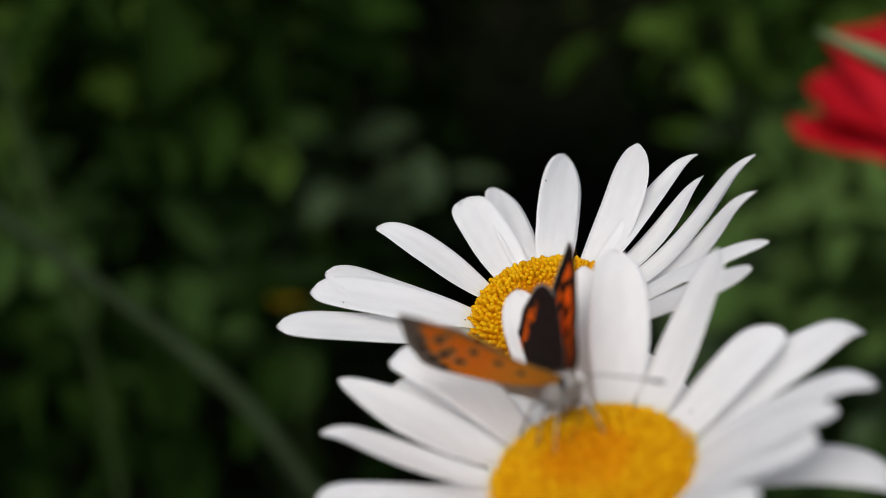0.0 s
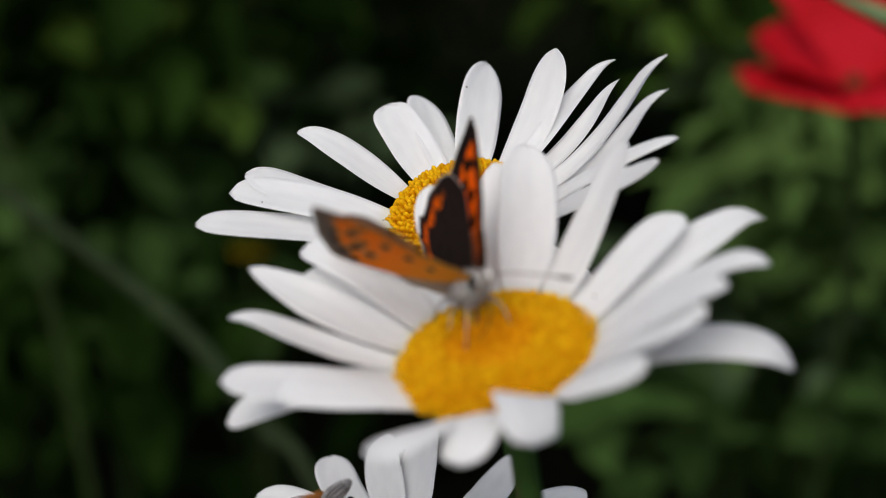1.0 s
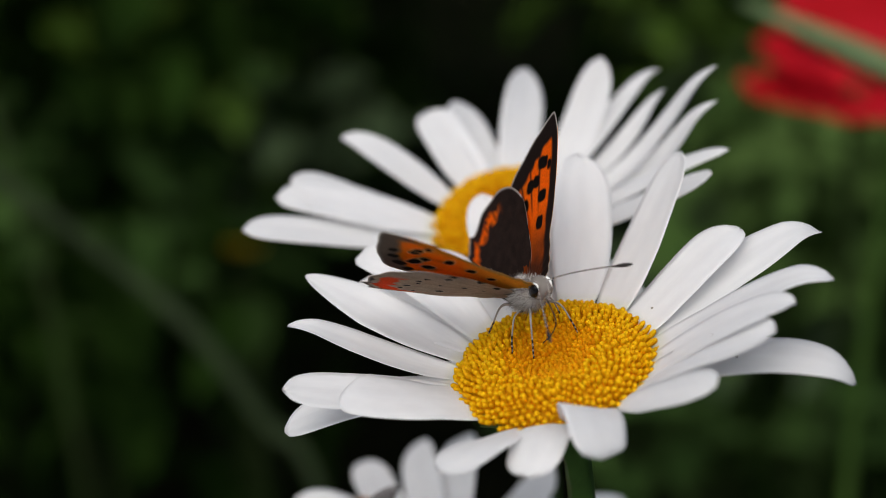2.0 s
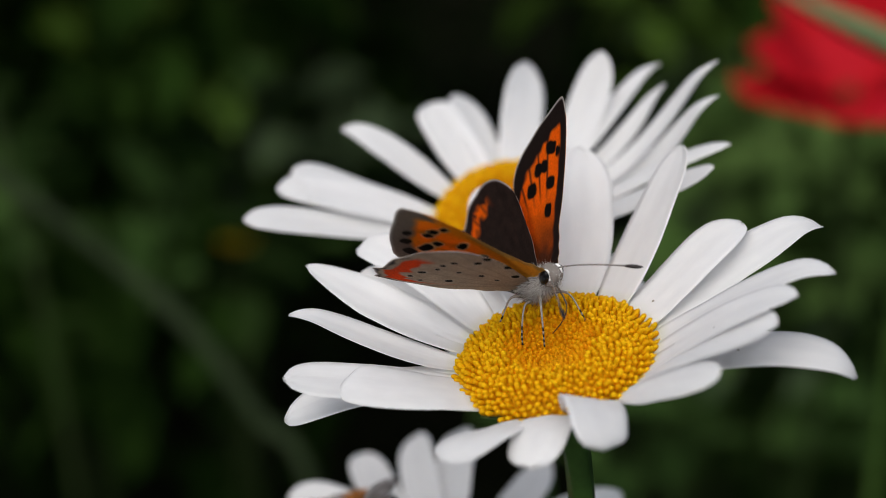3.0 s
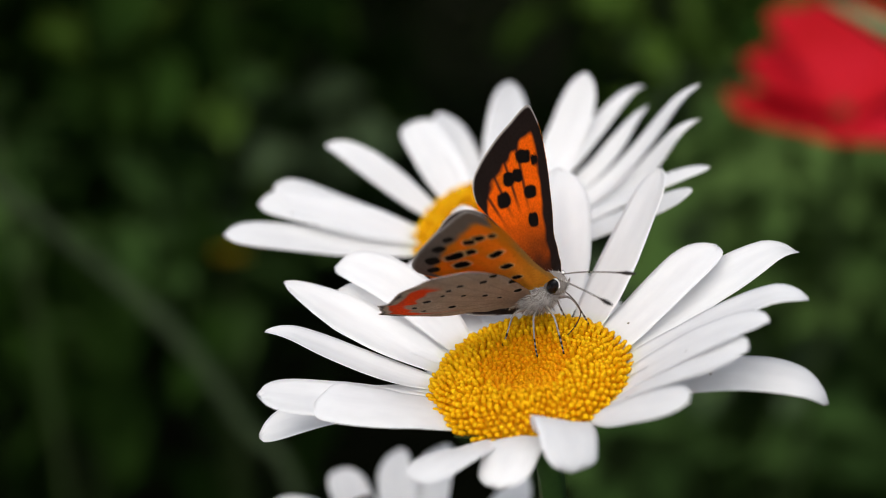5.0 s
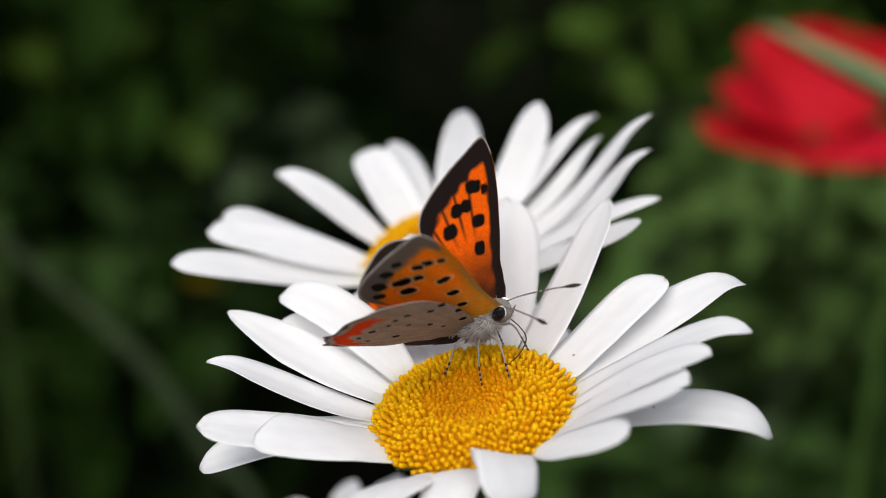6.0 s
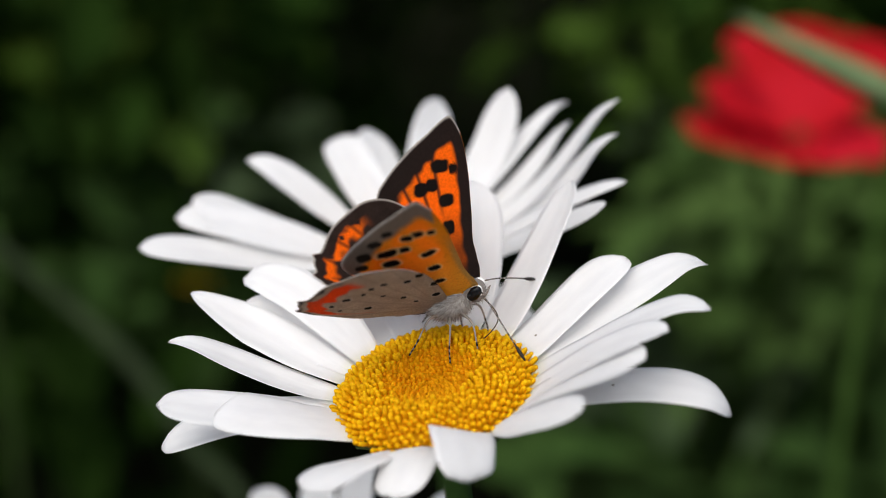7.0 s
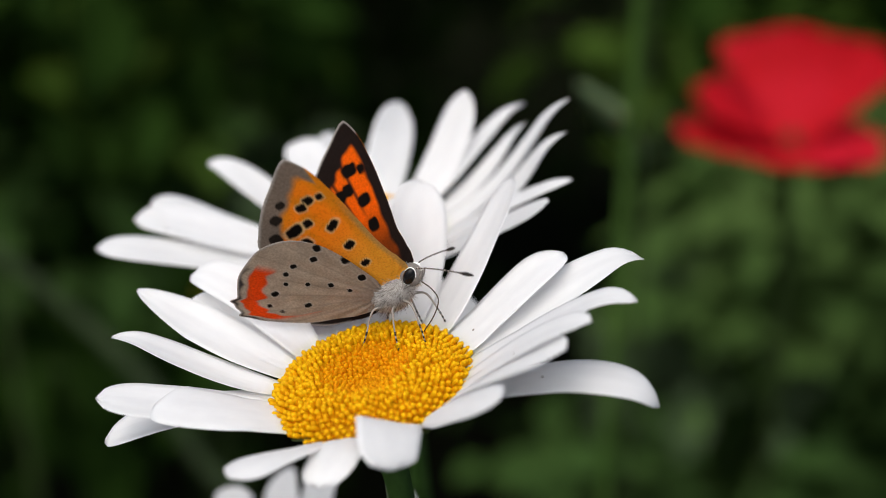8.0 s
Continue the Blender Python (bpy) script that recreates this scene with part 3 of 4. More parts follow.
def veins(x, y, angles):
    """How near a point lies to a vein that runs out from the root."""
    th = math.degrees(math.atan2(x, y))
    r = math.hypot(x, y)
    return min(abs(th - a) for a in angles) * r * math.pi / 180


def fore_upper(x, y, rim, r):
    n = noise.noise(Vector((x * 0.9, y * 0.9, 3)))
    costa = lead(y) - x
    c = ORANGE
    c = blend(c, (0.16, 0.035, 0.006), 0.8 * (1 - step(r + n, 3.0, 8.0)))
    c = blend(c, BROWN_C, 0.8 * (1 - step(r + n, 1.5, 4.0)))
    v = veins(x, y, (-8, -17, -26, -36, -47, -60))
    c = blend(c, BROWN_C, 0.85 * (1 - step(v, 0.07, 0.26)) * step(r, 6, 9))
    c = spotted(c, x, y, UPPER_SPOTS)
    c = blend(c, BROWN_C, 1 - step(rim + 0.5 * n, 2.2, 2.8))
    c = blend(c, BROWN_C, 1 - step(costa + 0.15 * n, 0.9, 1.35))
    return blend(FRINGE, c, step(rim, 0.05, 0.3))


def fore_under(x, y, rim, r):
    n = noise.noise(Vector((x * 0.7, y * 0.7, 5)))
    costa = lead(y) - x
    c = blend(PALE_ORANGE, (1.0, 0.31, 0.012), step(r, 3, 9))
    c = spotted(c, x, y, [(a, b2, 0.82 * u, 0.82 * v, w) for a, b2, u, v, w in UNDER_SPOTS], BLACK_C, (0.92, 0.60, 0.28))
    c = blend(c, (0.27, 0.205, 0.16), 1 - step(rim + 0.5 * n, 1.6, 2.5))
    c = spotted(c, x, y, [(a, b2, 0.8 * u, 0.8 * v, w) for a, b2, u, v, w in UNDER_BLURS], (0.03, 0.022, 0.017))
    c = blend(c, (0.62, 0.33, 0.09), (1 - step(costa, 0.2, 0.8)) * (1 - step(y, 7, 11)))
    return blend((0.5, 0.46, 0.42), c, step(rim, 0.08, 0.35))


def hind_upper(x, y, rim, r):
    n = noise.noise(Vector((x * 1.1, y * 1.1, 8)))
    c = blend(BROWN_C, (0.036, 0.022, 0.018), 0.5 + 0.5 * n)
    th = math.degrees(math.atan2(x, y))
    band = step(rim + 0.5 * n, 1.1, 1.5) * (1 - step(rim + 0.7 * n, 2.0, 2.7)) * step(-th, 44, 56) * (1 - step(-th, 84, 90))
    band *= step(abs(rim - 1.4) + 0.9 * abs(math.sin(th * 0.31)), 0.25, 0.5)
    c = blend(c, ORANGE, band)
    v = veins(x, y, (-45, -54, -63, -72, -82))
    c = blend(c, BROWN_C, 0.7 * band * (1 - step(v, 0.05, 0.25)))
    return blend(FRINGE, c, step(rim, 0.05, 0.3))


def hind_under(x, y, rim, r):
    n = noise.noise(Vector((x * 0.8, y * 0.8, 12)))
    c = blend(GREY, (0.53, 0.42, 0.32), 0.5 + n)
    c = blend(c, (0.28, 0.23, 0.20), 0.6 * (1 - step(r, 1, 4)))
    v = veins(x, y, (-20, -34, -46, -57, -68, -79, -90))
    c = blend(c, (0.27, 0.215, 0.17), 0.35 * (1 - step(v, 0.04, 0.14)) * step(r, 2, 4))
    c = spotted(c, x, y, [(a, b2, 0.85 * u, 0.85 * v2, w) for a, b2, u, v2, w in HIND_SPOTS], BLACK_C, (0.55, 0.48, 0.41))
    th = -math.degrees(math.atan2(x, y))
    band = step(rim + 0.3 * n, 0.75, 1.05) * (1 - step(rim + 0.3 * n + 0.2 * math.sin(th * 0.7), 2.3, 2.7)) * step(th, 49, 55) * (1 - step(th, 83, 88))
    c = blend(c, RED, band)
    edge = (1 - step(rim + 0.4 * abs(math.sin(th * 0.35)), 0.45, 0.85)) * step(th, 50, 58) * (1 - step(th, 84, 92))
    c = blend(c, (0.05, 0.04, 0.04), edge)
    return blend((0.46, 0.41, 0.37), c, step(rim, 0.05, 0.25))


def wing_mesh(name, knots, side, upper, under, curl):
    """A thin closed wing; the upper side and the underside have scales of their own."""
    NT, NR = 250, 110
    a0, a1 = knots[0][0], knots[-1][0]
    top, colours_top, colours_low = [], [], []
    radii = [outline(a0 + (a1 - a0) * i / NT, knots) for i in range(NT + 1)]
    cut = [max(0.4, r + 0.015 * math.sin(i * 2.2)) for i, r in enumerate(radii)]
    if knots is HIND:  # two short tails at the anal corner
        for i in range(NT + 1):
            th = a0 + (a1 - a0) * i / NT
            cut[i] += 0.6 * math.exp(-((th + 79.5) / 1.1) ** 2) + 0.55 * math.exp(-((th + 72) / 1.0) ** 2)
    for i in range(NT + 1):
        th = radians(a0 + (a1 - a0) * i / NT)
        for j in range(NR + 1):
            s = (j / NR) ** 0.8
            r = max(0.25, cut[i] * s)
            x, y = r * math.sin(th), r * math.cos(th)
            across = (i / NT - 0.5)
            z = curl * 0.022 * r * r / 10 - 0.25 * across * across * r / 8 + 0.04 * math.sin(across * 60) * s
            top.append(Vector((x, side * y, z)))
            rim = cut[i] * (1 - s) * (1.0 if -86 < math.degrees(th) < 4.5 else 0.6) + (3.0 if math.degrees(th) > (4.5 if knots is FORE else -25) or math.degrees(th) < (-44 if knots is FORE else -100) else 0.0)
            colours_top.append((*upper(x, y, rim, r), 1))
            colours_low.append((*under(x, y, rim, r), 1))
    n = len(top)
    low = [v - Vector((0, 0, 0.05)) for v in top]
    faces = []
    W = NR + 1
    for i in range(NT):
        for j in range(NR):
            a = i * W + j
            q = (a, a + 1, a + W + 1, a + W)
            q2 = (n + a, n + a + W, n + a + W + 1, n + a + 1)
            faces.append(q if side < 0 else q[::-1])
            faces.append(q2 if side < 0 else q2[::-1])
    ring = [j for j in range(W)] + [i * W + NR for i in range(1, NT + 1)] + [NT * W + j for j in range(NR - 1, -1, -1)] + [i * W for i in range(NT - 1, 0, -1)]
    for a, b in zip(ring, ring[1:] + ring[:1]):
        faces.append((a, n + a, n + b, b))
    return mesh_of(name, top + low, faces, WING, colours=colours_top + colours_low)


def hairs(rng, shape, count, length, thick, below=9.0):
    """Tapered hairs on an ellipsoid (centre, radii, turn), laid back."""
    centre, radii, turn = shape
    vs, fs = [], []
    for _ in range(count):
        d = Vector((rng.gauss(0, 1), rng.gauss(0, 1), rng.gauss(0, 1))).normalized()
        if (turn @ d).z > below + 0.9 * rng.random():
            continue
        p = Vector(centre) + turn @ Vector((d.x * radii[0], d.y * radii[1], d.z * radii[2]))
        n = (turn @ Vector((d.x / radii[0], d.y / radii[1], d.z / radii[2]))).normalized()
        n = (n + Vector((-0.5, 0, -0.15)) + Vector((rng.gauss(0, 0.25), rng.gauss(0, 0.25), rng.gauss(0, 0.25)))).normalized()
        a = n.orthogonal().normalized() * thick
        b = n.cross(a)
        L = length * rng.uniform(0.5, 1.2)
        o = len(vs)
        vs += [p - n * 0.1 + a, p - n * 0.1 - a * 0.5 + b * 0.87, p - n * 0.1 - a * 0.5 - b * 0.87, p + n * L]
        fs += [(o, o + 1, o + 3), (o + 1, o + 2, o + 3), (o + 2, o, o + 3)]
    return vs, fs


def butterfly():
    rng = random.Random(5)
    feelers = {}
    root = new("butterfly")
    tagged(root, "small copper butterfly with orange spotted wings on a daisy", "butterfly")
    body_turn = Matrix.Rotation(radians(-38), 3, "Y")
    shapes = {"thorax": ((-0.1, 0, 0.55), (2.0, 1.25, 1.4), body_turn), "abdomen": ((-3.6, 0, -0.35), (3.4, 0.7, 0.8), Matrix.Rotation(radians(-4), 3, "Y")), "head": ((1.8, 0, 2.15), (1.08, 1.0, 1.12), body_turn)}

    def add(name, data, mat, parent=root, label=""):
        v, f = data
        return part(name, mesh_of(name, [UP @ Vector(p) for p in v], f, mat), parent, label)

    thorax = add("thorax", ellipsoid_data(*shapes["thorax"][:2], turn=shapes["thorax"][2]), DARK_FUR, root, "grey furry thorax")
    add("fur", hairs(rng, shapes["thorax"], 6000, 0.58, 0.018, 0.15), FUR, thorax, "long pale grey hairs")
    add("fur", hairs(rng, shapes["thorax"], 500, 0.9, 0.03), DARK_FUR, thorax, "dark hairs on the back")
    abdomen = add("abdomen", ellipsoid_data(*shapes["abdomen"][:2], turn=shapes["abdomen"][2]), ABDOMEN, root, "dark brown abdomen")
    add("fur", hairs(rng, shapes["abdomen"], 900, 0.5, 0.03, -0.7), FUR, abdomen)
    head = add("head", ellipsoid_data(*shapes["head"][:2], turn=shapes["head"][2]), DARK_FUR, root, "small furry grey head")
    add("fur", hairs(rng, ((1.8, 0, 2.1), (1.1, 0.6, 1.12), body_turn), 500, 0.45, 0.024, 0.1), FUR, head)
    for s in (-1, 1):
        turn = Matrix.Rotation(radians(-62), 3, "Y")
        add("eye_ring", ellipsoid_data((1.9, s * 0.68, 2.25), (0.93, 0.21, 0.64), turn=turn), PALE, head, "white scales round the eye")
        add("eye", ellipsoid_data((1.92, s * 0.76, 2.27), (0.84, 0.38, 0.55), turn=turn), EYE, head, "glossy black eye")
        pal = tube_data(smooth_line([(2.2, s * 0.25, 1.7), (2.75, s * 0.3, 2.0), (3.1, s * 0.32, 2.75)], 6), [0.16, 0.2, 0.2, 0.17, 0.14, 0.1, 0.04], 6)
        add("palp", pal, DARK_FUR, head)
        # banded antenna with a club, along its own x
        line = smooth_line([(0, 0, 0), (2.2, 0, 0.22), (5.0, 0, 0.2), (7.8, 0, 0)], 36)
        antenna = part("antenna", mesh_of("antenna", *tube_data(line[:31], [0.062] * 31, 6), BLACK), head, "white-ringed black antenna")
        antenna.matrix_basis = Matrix.Translation(UP @ Vector((2.05, s * 0.35, 2.85)) * MM)
        bands = [tube_data(line[i:i + 2], [0.07, 0.07], 6) for i in range(1, 30, 2)]
        part("band", mesh_of("band", *joined(*bands), LEGMAT), antenna)
        part("club", mesh_of("club", *tube_data(line[29:], [0.07, 0.11, 0.15, 0.18, 0.18, 0.16, 0.12, 0.05], 8), BLACK), antenna, "black antenna club")
        feelers[s] = antenna
        # three legs a side
        for k, (hip, knee, shin, foot) in enumerate((((0.9, 0.6, 0.0), (2.2, 1.6, -0.2), (3.0, 2.2, -2.0), (3.4, 2.5, -3.3)), ((0.1, 0.8, -0.6), (0.4, 2.0, -0.7), (0.7, 2.7, -2.6), (1.0, 3.0, -3.9)), ((-0.9, 0.8, -0.6), (-1.6, 1.9, -0.7), (-2.2, 2.6, -2.7), (-2.7, 2.9, -4.0)))):
            pts = [(p[0], s * p[1], p[2]) for p in (hip, knee, shin, foot)]
            line = smooth_line(pts, 18)
            leg = add("leg", tube_data(line, [0.18, 0.18, 0.16, 0.14, 0.12, 0.11, 0.10, 0.095, 0.09, 0.085, 0.08, 0.08, 0.075, 0.075, 0.07, 0.07, 0.065, 0.06, 0.05], 6), LEGMAT, root, "thin grey leg")
            bands = [tube_data(line[i:i + 2], [0.085, 0.085], 6) for i in (11, 13, 15, 17)]
            add("band", joined(*bands), BLACK, leg, "dark bands on the foot")
    add("proboscis", tube_data(smooth_line([(2.45, -0.1, 1.75), (3.7, -0.35, 1.0), (4.3, -0.5, 0.0), (3.8, -0.7, -1.4), (2.6, -0.8, -3.0)], 24), [0.055] * 25, 6), BROWN, head, "thin dark proboscis")
    wings = {}
    for s, name in ((-1, "right"), (1, "left")):
        wings[s, "fore"] = part("forewing", wing_mesh("forewing", FORE, s, fore_upper, fore_under, 0.8), root, "orange forewing with black spots and brown border")
        wings[s, "hind"] = part("hindwing", wing_mesh("hindwing", HIND, s, hind_upper, hind_under, 0.8), root, "hindwing, brown above and grey beneath, with an orange band")
    return root, wings, feelers


insect, wings, feelers = butterfly()


# ---- bee on the low daisy ----
def plate_side(line, k):
    d = line[min(k + 1, len(line) - 1)] - line[max(k - 1, 0)]
    return d.cross(Vector((0, -1, 0.35))).normalized()


def wing_plate(line, width):
    """A thin rounded membrane along a line."""
    n = len(line) - 1
    verts, faces = [], []
    for k, p in enumerate(line):
        s = k / n
        w = width * math.sin(math.pi * (0.06 + 0.92 * s)) ** 0.6
        for c in (-1, -0.4, 0.3, 1):
            for h in (0.02, -0.02):
                verts.append(p + plate_side(line, k) * (w * c) + Vector((0, -h + 0.08 * c * c, 0)))
    for k in range(n):
        for c in range(3):
            a = k * 8 + c * 2
            faces += [(a, a + 2, a + 10, a + 8), (a + 1, a + 9, a + 11, a + 3)]
        a = k * 8
        faces += [(a, a + 8, a + 9, a + 1), (a + 6, a + 7, a + 15, a + 14)]
    return verts, faces


def bee():
    rng = random.Random(9)
    root = new("bee")
    root.matrix_world = pose(-0.0177, 0.015, 0.4738, 0, 8, 8)
    tagged(root, "brown furry bee with grey wings on a daisy", "bee")

    def add(name, data, mat, parent=root, label=""):
        return part(name, mesh_of(name, data[0], data[1], mat), parent, label)
    flat = Matrix.Identity(3)
    body = add("thorax", ellipsoid_data((0, 0, 0), (2.3, 1.9, 1.6)), BLACK, root, "dark thorax under brown fur")
    add("fur", hairs(rng, ((0, 0, 0), (2.3, 1.9, 1.6), flat), 2600, 0.75, 0.03), FLYFUR, body, "orange-brown fur")
    abdomen = add("abdomen", ellipsoid_data((-4.4, 0, -1.2), (3.2, 2.0, 1.6)), BLACK, root, "dark abdomen")
    add("fur", hairs(rng, ((-4.4, 0, -1.2), (3.2, 2.0, 1.6), flat), 900, 0.4, 0.03), FLYFUR, abdomen)
    head = add("head", ellipsoid_data((2.7, 0, 0.2), (0.9, 1.4, 1.2)), BLACK)
    for s in (-1, 1):
        add("eye", ellipsoid_data((2.8, s * 1.0, 0.3), (0.6, 0.5, 0.9)), EYE, head)
        pts = [(-0.2, s * 1.1, 1.4), (0.8, s * 1.6, 3.1), (2.3, s * 1.9, 5.0)] if s < 0 else [(-0.4, s * 1.1, 0.5), (-2.4, s * 2.0, -0.6), (-4.6, s * 2.6, -1.8)]
        line = smooth_line(pts, 12)
        wing = add("wing", wing_plate(line, 0.95), FLYWING, root, "grey veined wing")
        for w in (-0.55, -0.1, 0.4):
            vein = [p + plate_side(line, k) * (w * 0.9 * min(1, k / 5)) + Vector((0, -0.03, 0)) for k, p in enumerate(line[:11])]
            add("vein", tube_data(vein, [0.045] * 11, 5), BROWN, wing)
        for x in (1.4, 0.2, -1.0):
            add("leg", tube_data(smooth_line([(x, s * 1.4, -0.8), (x * 1.5, s * 2.6, -0.9), (x * 1.7, s * 3.2, -3.0)], 8), [0.2] * 8 + [0.1], 6), BLACK)
    return root


bee()


# ---- poppy ----
# azimuth, rise at the base, rise at the edge, length, half spread
POPPY_PETALS = ((64, 44, 80, 30, 52), (330, 26, 2, 20, 84), (176, 28, 36, 25, 80), (238, 46, -16, 26, 88))


def poppy():
    root = new("poppy")
    root.matrix_world = pose(0.086, 0.232, 0.442)
    tagged(root, "red poppy with broad silky petals on a thin stem", "flower")
    for k, (az, tilt, end, size, half) in enumerate(POPPY_PETALS):
        NU, NV = 24, 26
        verts = []
        for i in range(NU + 1):
            c = i / NU * 2 - 1
            a = radians(half) * c
            p = Vector((1.0 + 0.3 * k, 0, 0.3 * k))
            reach = size * (1 - 0.22 * c * c + 0.02 * math.sin(c * 9 + k))
            for j in range(NV + 1):
                s = j / NV
                el = radians(tilt + (end - tilt) * s)
                d = Vector((math.cos(el) * math.cos(a), 1.15 * math.sin(a), math.sin(el)))
                if j:
                    p = p + d * (reach / NV)
                n = Vector((-math.sin(el), 0, math.cos(el)))
                crumple = 0.5 * s * math.sin(c * 11 + k * 2 + s * 3) + 0.3 * s * math.sin(c * 23 + s * 8)
                verts.append(Matrix.Rotation(radians(az), 3, "Z") @ (p + n * crumple))
        faces = []
        W = NV + 1
        n = len(verts)
        verts += [v + Vector((0, 0, -0.2)) for v in verts]
        for i in range(NU):
            for j in range(NV):
                q = i * W + j
                faces += [(q, q + W, q + W + 1, q + 1), (n + q, n + q + 1, n + q + W + 1, n + q + W)]
        part("petal", mesh_of("petal", verts, faces, POPPY), root)
    v, f = ellipsoid_data((0, 0, 3), (2.2, 2.2, 3))
    part("seed_pod", mesh_of("seed_pod", v, f, STALK), root, "green seed pod")
    line = smooth_line([(0, 0, 1), (2, 2, -60), (-4, 14, -220), (0, 20, -437)], 30)
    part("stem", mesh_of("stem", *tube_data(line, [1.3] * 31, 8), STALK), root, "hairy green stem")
    return root


red_poppy = poppy()


# ---- grass in front of the poppy ----
def blade_data(points, width, n=24):
    """A folded grass blade along a line, widest at its base, with a keel."""
    line = smooth_line(points, n)
    verts, faces = [], []
    for i, p in enumerate(line):
        s = i / n
        d = (line[min(i + 1, n)] - line[max(i - 1, 0)]).normalized()
        side = d.cross(Vector((0, 1, 0))).normalized()
        nrm = side.cross(d)
        w = width / 2 * (1 - s ** 3 * 0.85) * min(1, 0.5 + 3 * s)
        for c, h in ((-1, 0.5), (0, 0), (1, 0.5), (0, -0.35)):
            verts.append(p + side * (c * w) + nrm * (h * w * 0.7))
    for i in range(n):
        for k in range(4):
            k2 = (k + 1) % 4
            faces.append((i * 4 + k, i * 4 + k2, i * 4 + 4 + k2, i * 4 + 4 + k))
    faces += [(0, 1, 2, 3), (n * 4 + 3, n * 4 + 2, n * 4 + 1, n * 4)]
    return verts, faces


def grass_tuft():
    """Origin where the arching blade crosses the nearer stalk."""
    root = new("grass_tuft")
    tagged(root, "pale green grass blade arching from its stalks", "grass")
    part("blade", mesh_of("blade", *blade_data([(54, 4, -31), (24, 2, -14), (-6, 2, 0), (-31, 2, 12)], 8.0), GRASS), root, "broad pale green blade")
    part("stalk", mesh_of("stalk", *tube_data(smooth_line([(6, -3, 60), (1, -2, 0), (-2, 0, -120), (10, 4, -482)], 30), [1.2 + 0.01 * i for i in range(31)], 8), REED), root)
    part("stalk", mesh_of("stalk", *tube_data(smooth_line([(58, 4, 50), (54, 4, -31), (48, 4, -150), (30, 6, -482)], 30), [0.8 + 0.02 * i for i in range(31)], 8), STALK), root)
    return root


tuft = grass_tuft()


# ---- stalks and foliage behind ----
def stalk(points, radius, label, mat):
    root = new("grass_stalk")
    tagged(root, label, "grass", "stalks behind the daisies")
    line = smooth_line([tuple(c * 1000 for c in p) for p in points], 30)
    part("stem", mesh_of("stem", *tube_data(line, [radius] * 31, 8), mat), root)
    part("leaf_sheath", mesh_of("leaf_sheath", *tube_data(line[8:17], [radius * 1.3 - 0.02 * i for i in range(9)], 8), mat), root)
    part("node", mesh_of("node", *tube_data(line[16:18], [radius * 1.5] * 2, 8), mat), root)


stalk([(-0.122, 0.213, 0.441), (-0.087, 0.201, 0.418), (-0.065, 0.193, 0.401), (-0.051, 0.185, 0.384), (-0.036, 0.176, 0.360), (-0.016, 0.17, 0.2), (-0.012, 0.17, 0.0)], 1.7, "leaning grey-green stalk, darkened in colour for shade", SHADE_STALK)
stalk([(-0.150, 0.31, 0.50), (-0.1395, 0.3036, 0.433), (-0.114, 0.265, 0.345), (-0.10, 0.26, 0.0)], 1.5, "upright green stalk, darkened in colour for shade", STALK)


def foliage(name, label, seed, count, place, size, mat):
    rng = np.random.default_rng(seed)
    verts, faces = [], []
    shape = [(0, 0, 0), (0.3, 0.5, 0.06), (0.7, 0.42, 0.03), (1.0, 0, -0.12), (0.7, -0.42, 0.03), (0.3, -0.5, 0.06), (0.35, 0, -0.05), (0.7, 0, -0.07)]
    tris = [(0, 1, 6), (1, 2, 7, 6), (2, 3, 7), (0, 6, 5), (6, 7, 4, 5), (7, 3, 4)]
    for _ in range(count):
        p, scale = place(rng)
        L = rng.uniform(*size) * scale
        w = L * rng.uniform(0.25, 0.55)
        turn = Euler((rng.normal(0, 0.6), rng.normal(0.2, 0.6), rng.uniform(0, 6.28))).to_matrix()
        o = len(verts)
        verts += [Vector(p) * 1000 + turn @ Vector((a * L, b * w, c * L)) for a, b, c in shape]
        faces += [tuple(i + o for i in q) for q in tris]
    ob = new(name, mesh_of(name, verts, faces, mat))
    return tagged(ob, label, "plants", kind="stuff")


def meadow_place(rng):
    """A thicket with a hollow in its foot. Its unseen top, above the daisies, is added for shade."""
    while True:
        y = rng.uniform(0.36, 1.45)
        x = rng.uniform(-0.85, 0.85)
        u = x / (y + 0.13)
        if math.hypot(x / 0.8, (y - 0.86) / 0.55) > 0.92 + 0.25 * noise.noise(Vector((x * 5, y * 5, 7))) and y > 0.8 or abs(x) > 0.45 + 0.3 * (y - 0.38) + 0.12 * noise.noise(Vector((y * 9, x * 3, 2))):
            continue
        top = 0.52 + 0.12 * min(1.0, (y - 0.3) * 2) + 0.05 * math.sin(x * 14 + 1) + 0.03 * math.sin(y * 17 + x * 5)
        z = rng.uniform(0.0, 1.0) ** 0.5 * top
        if abs(u - 0.02) < 0.16 + 0.03 * math.sin(z * 40) and y < 0.72 + 0.1 * math.sin(x * 30) and z < 0.46 and rng.random() < 0.995:
            continue
        if abs(u - 0.03) < 0.11 + 0.02 * math.sin(z * 50) and y < 0.95 and z < 0.515:
            continue
        if noise.noise(Vector((x * 9, y * 9, z * 11))) < -0.02:
            continue
        return (x, y, z), 1.0


def patch(centre, spread):
    def place(rng):
        return tuple(rng.normal(c, s) for c, s in zip(centre, spread)), 1.0
    return place


foliage("meadow_foliage", "thicket leaves with deep shade put into their dark green", 2, 22000, meadow_place, (18, 46), LEAF)


